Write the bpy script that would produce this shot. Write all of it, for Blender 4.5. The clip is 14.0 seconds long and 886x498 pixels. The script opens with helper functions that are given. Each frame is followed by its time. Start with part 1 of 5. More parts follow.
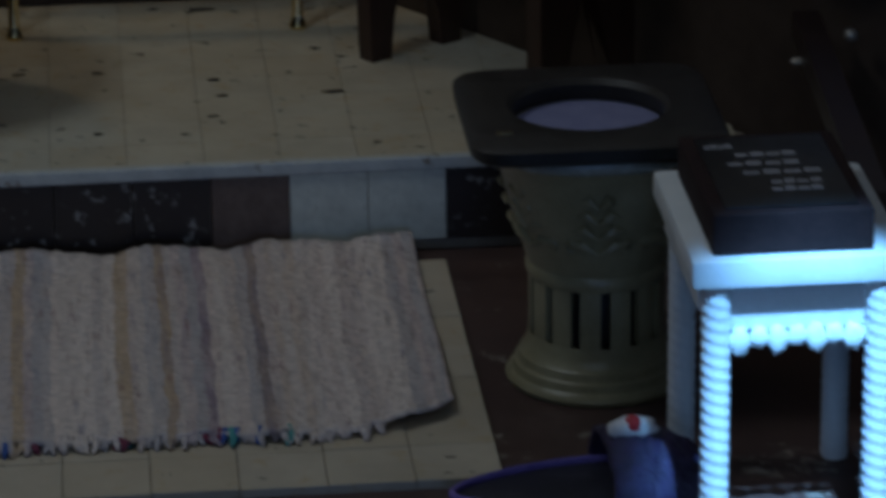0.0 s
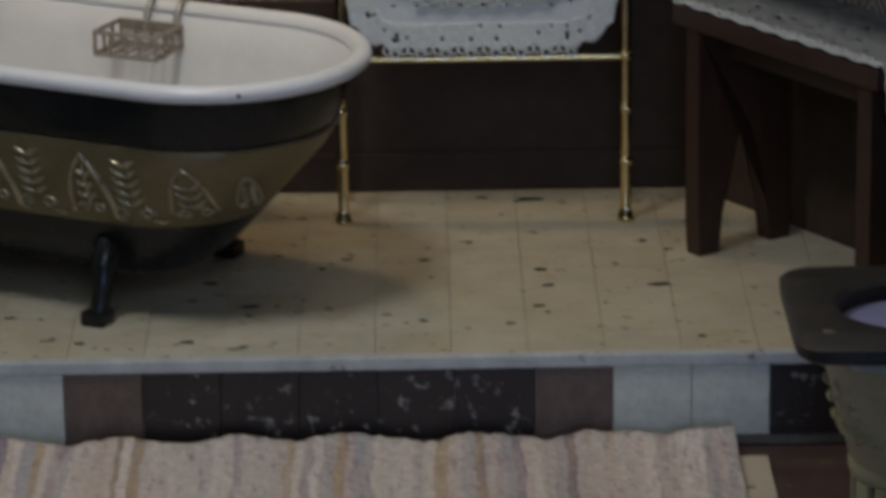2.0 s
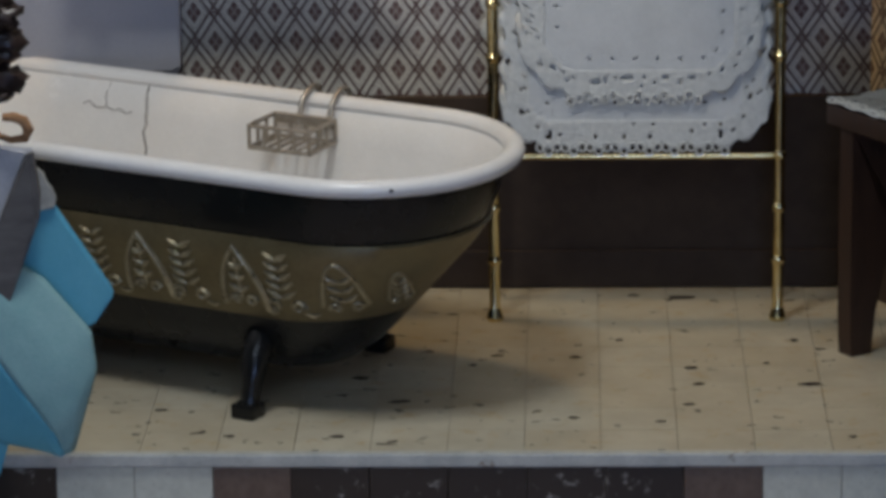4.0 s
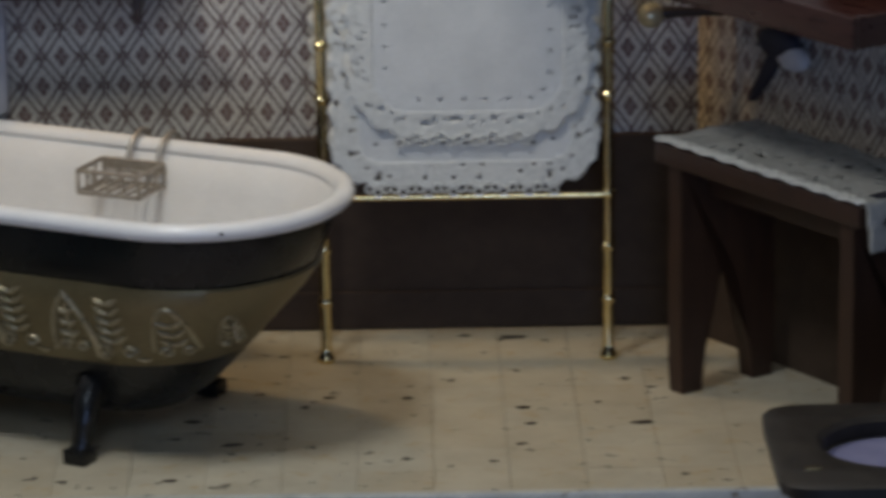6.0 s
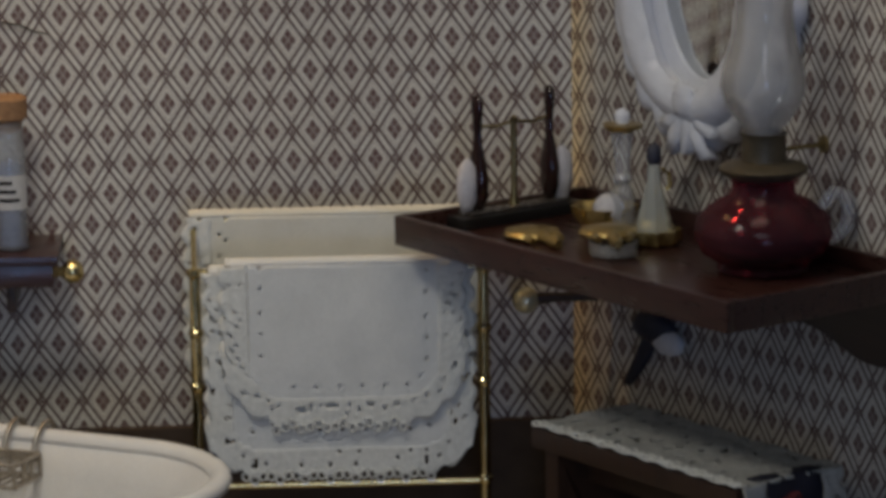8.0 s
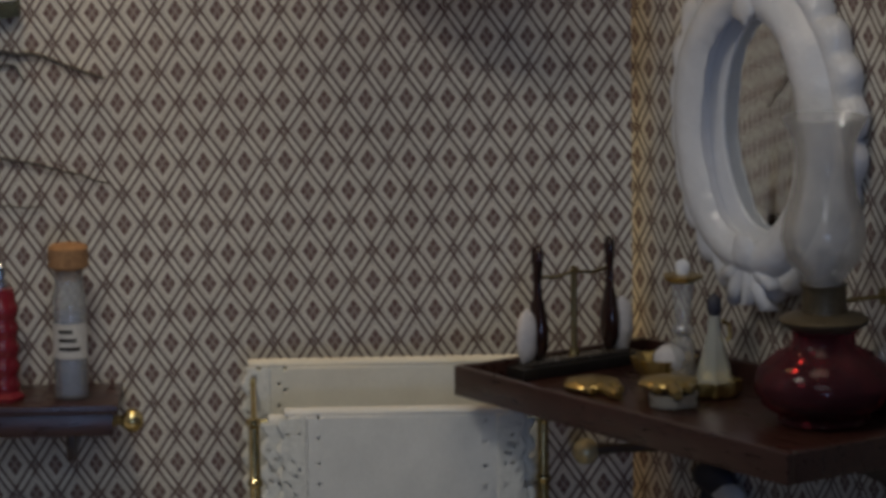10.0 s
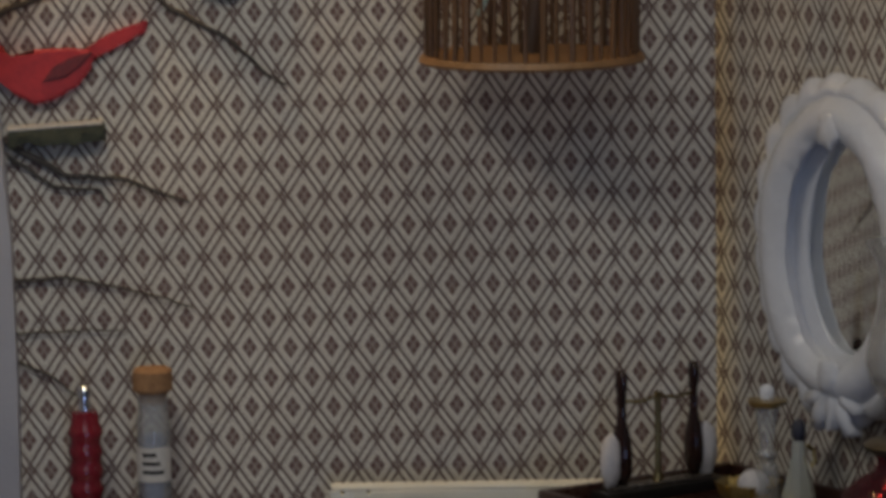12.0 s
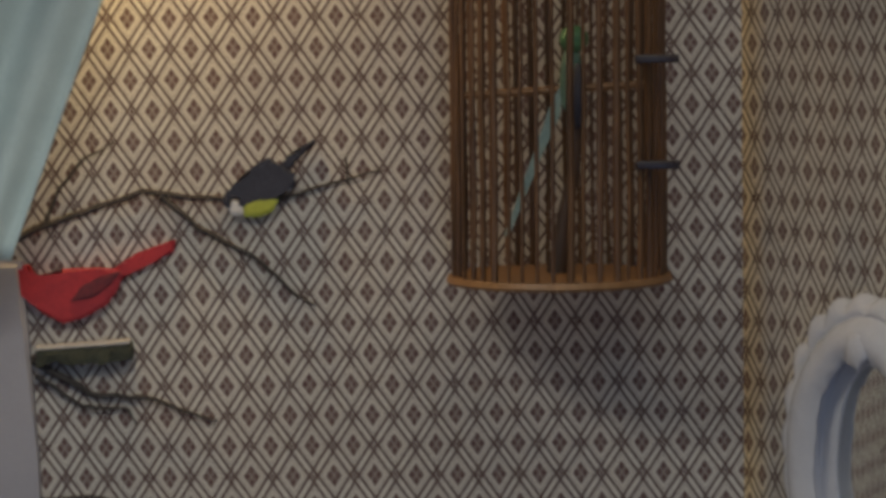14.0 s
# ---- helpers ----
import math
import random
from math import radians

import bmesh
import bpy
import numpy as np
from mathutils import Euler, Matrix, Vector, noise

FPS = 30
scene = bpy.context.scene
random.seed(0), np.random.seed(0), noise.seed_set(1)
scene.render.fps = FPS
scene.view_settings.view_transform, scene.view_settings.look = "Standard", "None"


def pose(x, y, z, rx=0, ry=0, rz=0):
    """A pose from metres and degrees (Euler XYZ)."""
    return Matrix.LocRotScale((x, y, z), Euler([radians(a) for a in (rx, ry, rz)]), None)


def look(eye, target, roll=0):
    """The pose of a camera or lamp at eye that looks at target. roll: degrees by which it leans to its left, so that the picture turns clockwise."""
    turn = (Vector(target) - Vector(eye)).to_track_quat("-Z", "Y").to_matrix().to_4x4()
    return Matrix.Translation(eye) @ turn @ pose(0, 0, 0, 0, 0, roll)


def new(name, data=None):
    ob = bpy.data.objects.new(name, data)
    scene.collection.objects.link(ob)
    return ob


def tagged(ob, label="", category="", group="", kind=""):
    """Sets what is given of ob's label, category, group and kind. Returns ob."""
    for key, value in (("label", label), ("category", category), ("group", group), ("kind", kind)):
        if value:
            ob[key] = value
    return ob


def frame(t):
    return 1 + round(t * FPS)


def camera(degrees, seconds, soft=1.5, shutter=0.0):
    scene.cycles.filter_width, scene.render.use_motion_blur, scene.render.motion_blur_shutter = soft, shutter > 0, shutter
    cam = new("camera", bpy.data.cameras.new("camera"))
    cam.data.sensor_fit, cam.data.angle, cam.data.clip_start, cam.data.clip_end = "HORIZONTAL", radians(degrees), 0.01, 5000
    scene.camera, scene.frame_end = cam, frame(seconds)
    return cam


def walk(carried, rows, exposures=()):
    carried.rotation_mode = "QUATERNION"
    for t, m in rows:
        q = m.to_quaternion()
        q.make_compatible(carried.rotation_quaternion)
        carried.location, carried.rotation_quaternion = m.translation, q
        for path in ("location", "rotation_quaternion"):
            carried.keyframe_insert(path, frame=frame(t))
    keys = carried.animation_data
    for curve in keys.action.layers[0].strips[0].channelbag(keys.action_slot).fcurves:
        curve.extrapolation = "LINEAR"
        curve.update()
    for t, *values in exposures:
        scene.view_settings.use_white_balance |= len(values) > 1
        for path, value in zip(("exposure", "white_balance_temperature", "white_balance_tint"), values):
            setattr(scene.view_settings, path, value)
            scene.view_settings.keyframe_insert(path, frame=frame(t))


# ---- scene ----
# A doll's-house bathroom at 1:12, filmed with a long lens. Lengths below are in millimetres unless said otherwise.
EYE = Vector((0.0, -0.886, 0.272))
# seconds, turn to the right, tilt down, roll (degrees)
TURNS = [
    (0.0, 5.122, 20.692, -0.75),
    (0.5, 3.646, 19.863, -0.73),
    (1.0, 1.920, 19.345, -0.76),
    (1.5, 1.052, 18.829, -0.77),
    (2.0, 0.322, 17.939, -0.77),
    (2.5, -0.782, 16.983, -0.76),
    (3.0, -1.759, 16.500, -0.78),
    (3.2, -1.921, 16.564, -0.74),
    (5.3, -1.351, 16.391, -0.74),
    (5.5, -1.028, 16.273, -0.71),
    (6.0, 0.604, 15.998, -0.74),
    (6.5, 2.523, 15.747, -0.73),
    (7.0, 2.900, 14.051, -0.73),
    (7.5, 2.617, 12.639, -0.76),
    (8.0, 2.451, 11.989, -0.77),
    (8.5, 2.148, 11.472, -0.77),
    (8.7, 2.048, 11.242, -0.76),
    (10.8, 1.479, 9.309, -0.72),
    (11.0, 1.435, 9.219, -0.73),
    (11.5, 0.986, 8.860, -0.75),
    (12.0, 0.443, 8.099, -0.76),
    (12.5, 0.107, 7.007, -0.78),
    (13.0, 0.030, 6.003, -0.81),
    (13.5, 0.061, 5.531, -0.75),
    (14.0, 0.091, 4.999, -0.70),
]


def aim(yaw, pitch, roll):
    a, b = radians(yaw), radians(pitch)
    way = Vector((math.sin(a) * math.cos(b), math.cos(a) * math.cos(b), -math.sin(b)))
    return look(EYE, EYE + way, roll)


cam = camera(12.432, 14.0, soft=4.0, shutter=0.5)
walk(cam, [(t, aim(a, b, c)) for t, a, b, c in TURNS],
     exposures=[(0.0, -1.92, 5050, 6), (0.5, -1.3, 5200, 7), (1.0, -0.9, 5600, 9), (1.5, -0.70, 5850, 10), (2.0, -0.70, 5800, 10), (2.5, -0.46, 5780, 10), (3.0, -0.38, 5750, 10), (5.5, -0.43, 5780, 10),
                (7.0, -0.14, 6100, 10), (7.5, -0.46, 6240, 10), (8.0, -0.73, 6300, 10), (8.5, -0.86, 6350, 10), (11.0, -1.18, 6400, 10), (12.5, -1.16, 6400, 10), (14.0, -1.12, 6450, 10)])

# ---------------------------------------------------------------- light
world = bpy.data.worlds.new("world")
scene.world = world
world.use_nodes = True
world.node_tree.nodes["Background"].inputs[0].default_value = (0.55, 0.66, 0.85, 1)
world.node_tree.nodes["Background"].inputs[1].default_value = 0.02


def area(name, eye, target, size, power, colour):
    lamp = bpy.data.lights.new(name, "AREA")
    lamp.shape, lamp.size, lamp.energy, lamp.color = "DISK", size, power, colour
    ob = new(name, lamp)
    ob.matrix_world = look(eye, target)
    return ob


area("case_lamp", (-0.080, -0.195, 0.298), (-0.10, -0.235, 0.0), 0.060, 0.47, (1.0, 0.94, 0.82))
area("warm_bulb", (-0.075, -0.022, 0.318), (-0.035, 0.0, 0.19), 0.03, 0.255, (1.0, 0.64, 0.27))
# unseen fill, added to brighten the middle of the back wall
area("middle_fill", (0.055, -0.165, 0.355), (0.0, 0.0, 0.165), 0.13, 0.20, (1.0, 0.86, 0.66))
area("gallery_window", (-0.06, -1.02, 0.60), (0.0, 0.0, 0.0), 0.45, 2.0, (0.82, 0.91, 1.0))
# unseen low lamp, added for the blue on the tub rim and as front fill
area("low_blue_fill", (0.08, -1.10, 0.02), (0.0, 0.0, 0.05), 0.24, 1.45, (0.42, 0.58, 1.0))
beam = bpy.data.lights.new("daylight_beam", "SPOT")
beam.energy, beam.color, beam.spot_size, beam.spot_blend, beam.shadow_soft_size = 80.0, (0.35, 0.65, 1.0), radians(8.2), 0.75, 0.006
BEAM = new("daylight_beam", beam)
BEAM.matrix_world = look((0.132, -0.458, 0.338), (0.117, -0.272, 0.012))

# ---------------------------------------------------------------- materials


class Nodes:
    def __init__(self, name):
        self.m = bpy.data.materials.new(name)
        self.m.use_nodes = True
        self.t = self.m.node_tree
        self.b = self.t.nodes["Principled BSDF"]

    def link(self, a, b):
        self.t.links.new(a, b)

    def math(self, op, a, b=None, c=None):
        n = self.t.nodes.new("ShaderNodeMath")
        n.operation = op
        for i, v in enumerate((a, b, c)):
            if v is None:
                continue
            if isinstance(v, (int, float)):
                n.inputs[i].default_value = v
            else:
                self.link(v, n.inputs[i])
        return n.outputs[0]

    def coords(self):
        return self.t.nodes.new("ShaderNodeTexCoord").outputs["Object"]

    def noise(self, scale, detail=4.0, rough=0.6, vec=None):
        n = self.t.nodes.new("ShaderNodeTexNoise")
        n.inputs["Scale"].default_value, n.inputs["Detail"].default_value = scale, detail
        n.inputs["Roughness"].default_value = rough
        self.link(vec if vec is not None else self.coords(), n.inputs["Vector"])
        return n.outputs["Fac"]

    def ramp(self, fac, stops):
        n = self.t.nodes.new("ShaderNodeValToRGB")
        e = n.color_ramp.elements
        while len(e) < len(stops):
            e.new(0.5)
        for el, (pos, col) in zip(e, stops):
            el.position, el.color = pos, (*col, 1) if len(col) == 3 else col
        self.link(fac, n.inputs[0])
        return n.outputs[0]

    def mix(self, fac, a, b, how="MIX"):
        n = self.t.nodes.new("ShaderNodeMix")
        n.data_type, n.blend_type = "RGBA", how
        for sock, v in ((n.inputs[0], fac), (n.inputs[6], a), (n.inputs[7], b)):
            if isinstance(v, (int, float)):
                sock.default_value = v
            elif isinstance(v, tuple):
                sock.default_value = (*v, 1)
            else:
                self.link(v, sock)
        return n.outputs[2]

    def bump(self, height, strength, dist):
        n = self.t.nodes.new("ShaderNodeBump")
        n.inputs["Strength"].default_value, n.inputs["Distance"].default_value = strength, dist
        self.link(height, n.inputs["Height"])
        self.link(n.outputs[0], self.b.inputs["Normal"])

    def set(self, **values):
        for k, v in values.items():
            sock = self.b.inputs[k.replace("_", " ")]
            if isinstance(v, tuple):
                sock.default_value = (*v, 1)
            elif isinstance(v, (int, float)):
                sock.default_value = v
            else:
                self.link(v, sock)
        return self.m


def surface(name, dark, light, rough=0.5, metal=0.0, scale=250.0, bump=0.2, fine=1500.0, stain=None, relief=0.0003, **more):
    """Two scales of mottling between two colours, a fine relief, and a roughness that wanders."""
    n = Nodes(name)
    big, small = n.noise(scale), n.noise(fine, 5.0)
    fac = n.math("MULTIPLY_ADD", small, 0.45, n.math("MULTIPLY", big, 0.6))
    col = n.ramp(fac, [(0.32, dark), (0.68, light)])
    if stain:
        spots = n.ramp(n.noise(scale * 0.9, 6.0, 0.7), [(0.60, (0, 0, 0)), (0.68, (1, 1, 1))])
        col = n.mix(spots, col, stain)
    n.set(Base_Color=col, Metallic=metal, Roughness=n.math("MULTIPLY_ADD", big, 0.25, rough - 0.12), **more)
    if bump:
        n.bump(small, bump, relief)
    return n.m


def wallpaper(name, phase_u, phase_z, corner_glow=0.0):
    """Trellis print: double lines crossing, a small flower in each diamond. Printed paper, 9 x 13 mm repeat."""
    n = Nodes(name)
    sep = n.t.nodes.new("ShaderNodeSeparateXYZ")
    wob = n.t.nodes.new("ShaderNodeTexNoise")
    wob.inputs["Scale"].default_value = 40.0
    co = n.coords()
    n.link(co, wob.inputs["Vector"])
    shift = n.t.nodes.new("ShaderNodeVectorMath")
    shift.operation = "MULTIPLY_ADD"
    n.link(wob.outputs["Color"], shift.inputs[0])
    shift.inputs[1].default_value = (0.0008, 0, 0.0008)
    n.link(co, shift.inputs[2])
    n.link(shift.outputs[0], sep.inputs[0])
    lean = n.math("MULTIPLY_ADD", n.math("SUBTRACT", sep.outputs[2], phase_z), 0.027, sep.outputs[0])
    u = n.math("DIVIDE", n.math("SUBTRACT", lean, phase_u), 0.00905)
    v = n.math("DIVIDE", n.math("SUBTRACT", sep.outputs[2], phase_z), 0.01345)
    a, b = n.math("ADD", u, v), n.math("SUBTRACT", u, v)

    def tri(x):  # 0 on the flowers' rows, 0.5 half way between
        return n.math("ABSOLUTE", n.math("SUBTRACT", n.math("FRACT", n.math("ADD", x, 0.5)), 0.5))
    ta, tb = tri(a), tri(b)

    def line(x, at, half):
        return n.math("LESS_THAN", n.math("ABSOLUTE", n.math("SUBTRACT", x, at)), half)
    lines = n.math("MAXIMUM", line(ta, 0.395, 0.042), line(tb, 0.395, 0.042))
    faint = n.math("MAXIMUM", line(ta, 0.29, 0.022), line(tb, 0.29, 0.022))
    far = n.math("MAXIMUM", ta, tb)
    faint = n.math("MULTIPLY", faint, n.math("LESS_THAN", n.math("MINIMUM", ta, tb), 0.29))
    petals = n.math("LESS_THAN", far, 0.198)
    petals = n.math("MULTIPLY", petals, n.math("MULTIPLY_ADD", n.math("GREATER_THAN", n.math("MINIMUM", ta, tb), 0.026), 0.35, 0.65))
    dot = n.math("GREATER_THAN", n.math("MINIMUM", ta, tb), 0.455)
    ink = n.math("MAXIMUM", n.math("MAXIMUM", lines, petals), dot)
    worn = n.noise(900.0, 5.0)
    ink = n.math("MULTIPLY", ink, n.math("MULTIPLY_ADD", worn, 0.4, 0.74))
    paper = n.ramp(n.noise(18.0, 5.0), [(0.3, (0.55, 0.525, 0.46)), (0.7, (0.70, 0.675, 0.60))])
    col = n.mix(n.math("MULTIPLY", faint, 0.45), paper, (0.20, 0.14, 0.12))
    col = n.mix(ink, col, n.mix(n.math("LESS_THAN", far, 0.205), (0.082, 0.038, 0.033), (0.105, 0.048, 0.042)))
    if corner_glow:  # warm lamp light along the corner, painted into the paper as yellow, with an uneven edge
        reach = n.math("MULTIPLY_ADD", n.noise(45.0, 3.0), 0.004, sep.outputs[0])
        edge = n.ramp(n.math("DIVIDE", reach, corner_glow), [(0.35, (1, 1, 1)), (1.0, (0, 0, 0))])
        col = n.mix(n.math("MULTIPLY", edge, 0.75), col, n.mix(1.0, col, (1.45, 1.20, 0.72), "MULTIPLY"))
    n.bump(n.noise(2200.0, 3.0), 0.15, 0.0002)
    return n.set(Base_Color=col, Roughness=0.62)


def tile_paint(name, dark, light, chip, amount):
    """Painted floor tile: cream film with small dark chips and yellowed patches, each tile a little different."""
    n = Nodes(name)
    info = n.t.nodes.new("ShaderNodeObjectInfo")
    geo = n.t.nodes.new("ShaderNodeNewGeometry")
    pos = geo.outputs["Position"]
    base = n.ramp(n.noise(70.0, 6.0, 0.65, pos), [(0.30, dark), (0.70, light)])
    base = n.mix(n.math("MULTIPLY", info.outputs["Random"], 0.34), base, (0.40, 0.32, 0.19))
    yellow = n.ramp(n.noise(160.0, 5.0, 0.7, pos), [(0.56, (0, 0, 0)), (0.68, (1, 1, 1))])
    base = n.mix(n.math("MULTIPLY", yellow, 0.5), base, (0.40, 0.27, 0.09))
    stretch = n.t.nodes.new("ShaderNodeMapping")
    stretch.inputs["Scale"].default_value = (1.0, 1.7, 1.0)
    n.link(pos, stretch.inputs["Vector"])
    chips = n.ramp(n.noise(175.0, 3.0, 0.6, stretch.outputs[0]), [(amount, (0, 0, 0)), (amount + 0.012, (1, 1, 1))])
    col = n.mix(chips, base, chip)
    fine = n.noise(1800.0, 4.0, 0.6, pos)
    n.bump(n.math("SUBTRACT", n.math("MULTIPLY", fine, 0.3), chips), 0.35, 0.0002)
    return n.set(Base_Color=col, Roughness=0.55)


def wood(name, dark, light, rough=0.42, along=(1, 12, 12)):
    n = Nodes(name)
    m = n.t.nodes.new("ShaderNodeMapping")
    m.inputs["Scale"].default_value = along
    n.link(n.coords(), m.inputs["Vector"])
    g = n.noise(60.0, 8.0, 0.62, m.outputs[0])
    w = n.noise(35.0, 3.0)
    fac = n.math("MULTIPLY_ADD", w, 0.4, n.math("MULTIPLY", g, 0.6))
    n.bump(g, 0.2, 0.0003)
    return n.set(Base_Color=n.ramp(fac, [(0.3, dark), (0.68, light)]), Roughness=n.math("MULTIPLY_ADD", g, 0.25, rough - 0.1))


def glass(name, colour, rough=0.03, ior=1.45):
    n = Nodes(name)
    return n.set(Base_Color=colour, Roughness=rough, Transmission_Weight=1.0, IOR=ior)


def thin_glass(name, tint, haze=0.0, rough=0.03, sheen=1.0):
    """Blown glass with thin walls: looks straight through, tinted, glossy by angle, with a little milky haze."""
    n = Nodes(name)
    clear = n.t.nodes.new("ShaderNodeBsdfTransparent")
    clear.inputs[0].default_value = (*tint, 1)
    milk = n.t.nodes.new("ShaderNodeBsdfDiffuse")
    milk.inputs[0].default_value = (*[min(0.85, c + 0.05) for c in tint], 1)
    gloss = n.t.nodes.new("ShaderNodeBsdfGlossy")
    gloss.inputs["Roughness"].default_value = rough
    angle = n.t.nodes.new("ShaderNodeFresnel")
    angle.inputs[0].default_value = 1.5
    one, two = n.t.nodes.new("ShaderNodeMixShader"), n.t.nodes.new("ShaderNodeMixShader")
    n.link(n.math("MULTIPLY_ADD", n.noise(140.0, 3.0), haze, haze * 0.5), one.inputs[0])
    n.link(clear.outputs[0], one.inputs[1])
    n.link(milk.outputs[0], one.inputs[2])
    n.link(n.math("MULTIPLY", angle.outputs[0], sheen), two.inputs[0])
    n.link(one.outputs[0], two.inputs[1])
    n.link(gloss.outputs[0], two.inputs[2])
    n.link(two.outputs[0], n.t.nodes["Material Output"].inputs["Surface"])
    return n.m


PAPER = wallpaper("trellis_wallpaper", -0.0039, 0.1183)
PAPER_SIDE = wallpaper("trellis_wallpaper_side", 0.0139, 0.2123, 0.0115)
DADO = wood("dark_painted_dado", (0.036, 0.024, 0.016), (0.070, 0.049, 0.034), 0.7, (3, 3, 3))
DADO.node_tree.nodes["Principled BSDF"].inputs["Specular IOR Level"].default_value = 0.2
TILE = tile_paint("cream_tile", (0.41, 0.375, 0.28), (0.55, 0.515, 0.40), (0.035, 0.028, 0.025), 0.655)
TILE_LOW = tile_paint("lower_cream_tile", (0.42, 0.37, 0.28), (0.54, 0.48, 0.37), (0.04, 0.03, 0.025), 0.69)
EDGE = surface("pale_edging", (0.33, 0.345, 0.33), (0.55, 0.56, 0.52), 0.45, scale=160, stain=(0.2, 0.15, 0.1))
GROUT = surface("tile_bedding", (0.17, 0.145, 0.11), (0.32, 0.275, 0.21), 0.8)
RISER_WHITE = surface("white_marble", (0.46, 0.47, 0.40), (0.64, 0.65, 0.56), 0.45, scale=120, fine=500, stain=(0.30, 0.29, 0.23))
RISER_BROWN = surface("brown_marble", (0.088, 0.056, 0.038), (0.155, 0.108, 0.078), 0.45, scale=200, fine=700)
n = Nodes("black_marble")
veins = n.ramp(n.noise(250.0, 4.0, 0.72, n.t.nodes.new("ShaderNodeNewGeometry").outputs["Position"]), [(0.575, (0, 0, 0)), (0.64, (1, 1, 1))])
RISER_BLACK = n.set(Base_Color=n.mix(veins, (0.024, 0.017, 0.013), (0.24, 0.23, 0.21)), Roughness=0.3)
BROWN_FLOOR = surface("worn_brown_floor", (0.045, 0.026, 0.021), (0.085, 0.052, 0.043), 0.5, scale=90, stain=(0.30, 0.27, 0.22))
ENAMEL = surface("white_enamel", (0.70, 0.69, 0.67), (0.80, 0.79, 0.77), 0.22, scale=60, bump=0.03)
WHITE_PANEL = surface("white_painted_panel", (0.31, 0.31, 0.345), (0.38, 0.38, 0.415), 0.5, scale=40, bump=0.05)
BLACK_PAINT = surface("black_gloss_paint", (0.006, 0.006, 0.006), (0.013, 0.013, 0.012), 0.26, scale=90, bump=0.05, Specular_IOR_Level=0.35)
GOLD_PAINT = surface("old_gold_paint", (0.122, 0.096, 0.044), (0.212, 0.168, 0.082), 0.42, 0.45, scale=120, bump=0.12)
GOLD_RELIEF = surface("rubbed_gold_relief", (0.26, 0.22, 0.13), (0.52, 0.46, 0.31), 0.30, 0.65, scale=300, bump=0.1)
BRASS = surface("polished_brass", (0.56, 0.44, 0.19), (0.80, 0.66, 0.35), 0.17, 1.0, scale=300, bump=0.05)
OLD_BRASS = surface("dull_brass", (0.20, 0.16, 0.08), (0.34, 0.27, 0.13), 0.35, 1.0, scale=300, bump=0.1)
BURNER = surface("tarnished_burner", (0.075, 0.062, 0.042), (0.15, 0.125, 0.085), 0.5, 0.7, scale=300, bump=0.15)
PALE_BRASS = surface("pale_brass", (0.62, 0.54, 0.30), (0.80, 0.72, 0.46), 0.22, 0.45, scale=300, bump=0.05)
GILT = surface("worn_gilt", (0.30, 0.22, 0.085), (0.58, 0.44, 0.18), 0.30, 0.9, scale=300, bump=0.3)
CLOTH = surface("white_cotton", (0.68, 0.68, 0.645), (0.82, 0.815, 0.775), 0.85, scale=110, fine=2400, bump=0.8, relief=0.0005)
LACE = surface("cream_lace", (0.62, 0.615, 0.56), (0.80, 0.79, 0.73), 0.9, scale=700, fine=1600, bump=0.7, relief=0.0006)
CREAM = surface("cream_cotton", (0.62, 0.59, 0.50), (0.75, 0.72, 0.62), 0.85, scale=90, fine=2600, bump=0.4)
OAK = wood("stained_stool_wood", (0.017, 0.008, 0.005), (0.052, 0.024, 0.013), 0.5, (10, 10, 1))
MAHOGANY = wood("mahogany", (0.016, 0.007, 0.006), (0.048, 0.019, 0.015), 0.27, (2, 10, 10))
DARKWOOD = wood("dark_wood", (0.014, 0.009, 0.008), (0.035, 0.02, 0.016), 0.35)
GREY_GREEN = surface("grey_green_glaze", (0.19, 0.165, 0.085), (0.30, 0.265, 0.15), 0.36, scale=150, bump=0.1)
SEAT_BLACK = surface("dark_seat_wood", (0.016, 0.014, 0.012), (0.036, 0.032, 0.028), 0.45, scale=200, Specular_IOR_Level=0.3)
WATER_WHITE = surface("white_bowl_glaze", (0.21, 0.215, 0.37), (0.27, 0.275, 0.44), 0.12, bump=0.0)
TABLE_WHITE = surface("white_table_paint", (0.66, 0.69, 0.70), (0.80, 0.82, 0.82), 0.4, scale=100, bump=0.1)
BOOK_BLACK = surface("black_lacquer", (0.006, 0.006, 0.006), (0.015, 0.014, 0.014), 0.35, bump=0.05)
GREY_CARD = surface("grey_card", (0.010, 0.008, 0.009), (0.020, 0.016, 0.017), 0.85, Specular_IOR_Level=0.12)
BAMBOO = wood("bamboo", (0.13, 0.066, 0.028), (0.30, 0.165, 0.073), 0.45, (8, 8, 1))
DARK_BAMBOO = wood("smoked_bamboo", (0.024, 0.012, 0.006), (0.18, 0.09, 0.038), 0.45, (8, 8, 1))
CORK = surface("cork", (0.20, 0.10, 0.045), (0.36, 0.20, 0.095), 0.85, scale=600, fine=2000, bump=0.8)
TWIG = surface("grey_twig", (0.035, 0.030, 0.028), (0.085, 0.075, 0.07), 0.85, scale=600, bump=0.8)
RED_FIG = surface("painted_red", (0.28, 0.014, 0.02), (0.50, 0.03, 0.036), 0.55, scale=250)
BLUE_BLACK = surface("painted_blue_black", (0.012, 0.013, 0.022), (0.035, 0.036, 0.055), 0.55, scale=250)
LIME = surface("painted_lime", (0.30, 0.34, 0.03), (0.46, 0.50, 0.07), 0.6, scale=250)
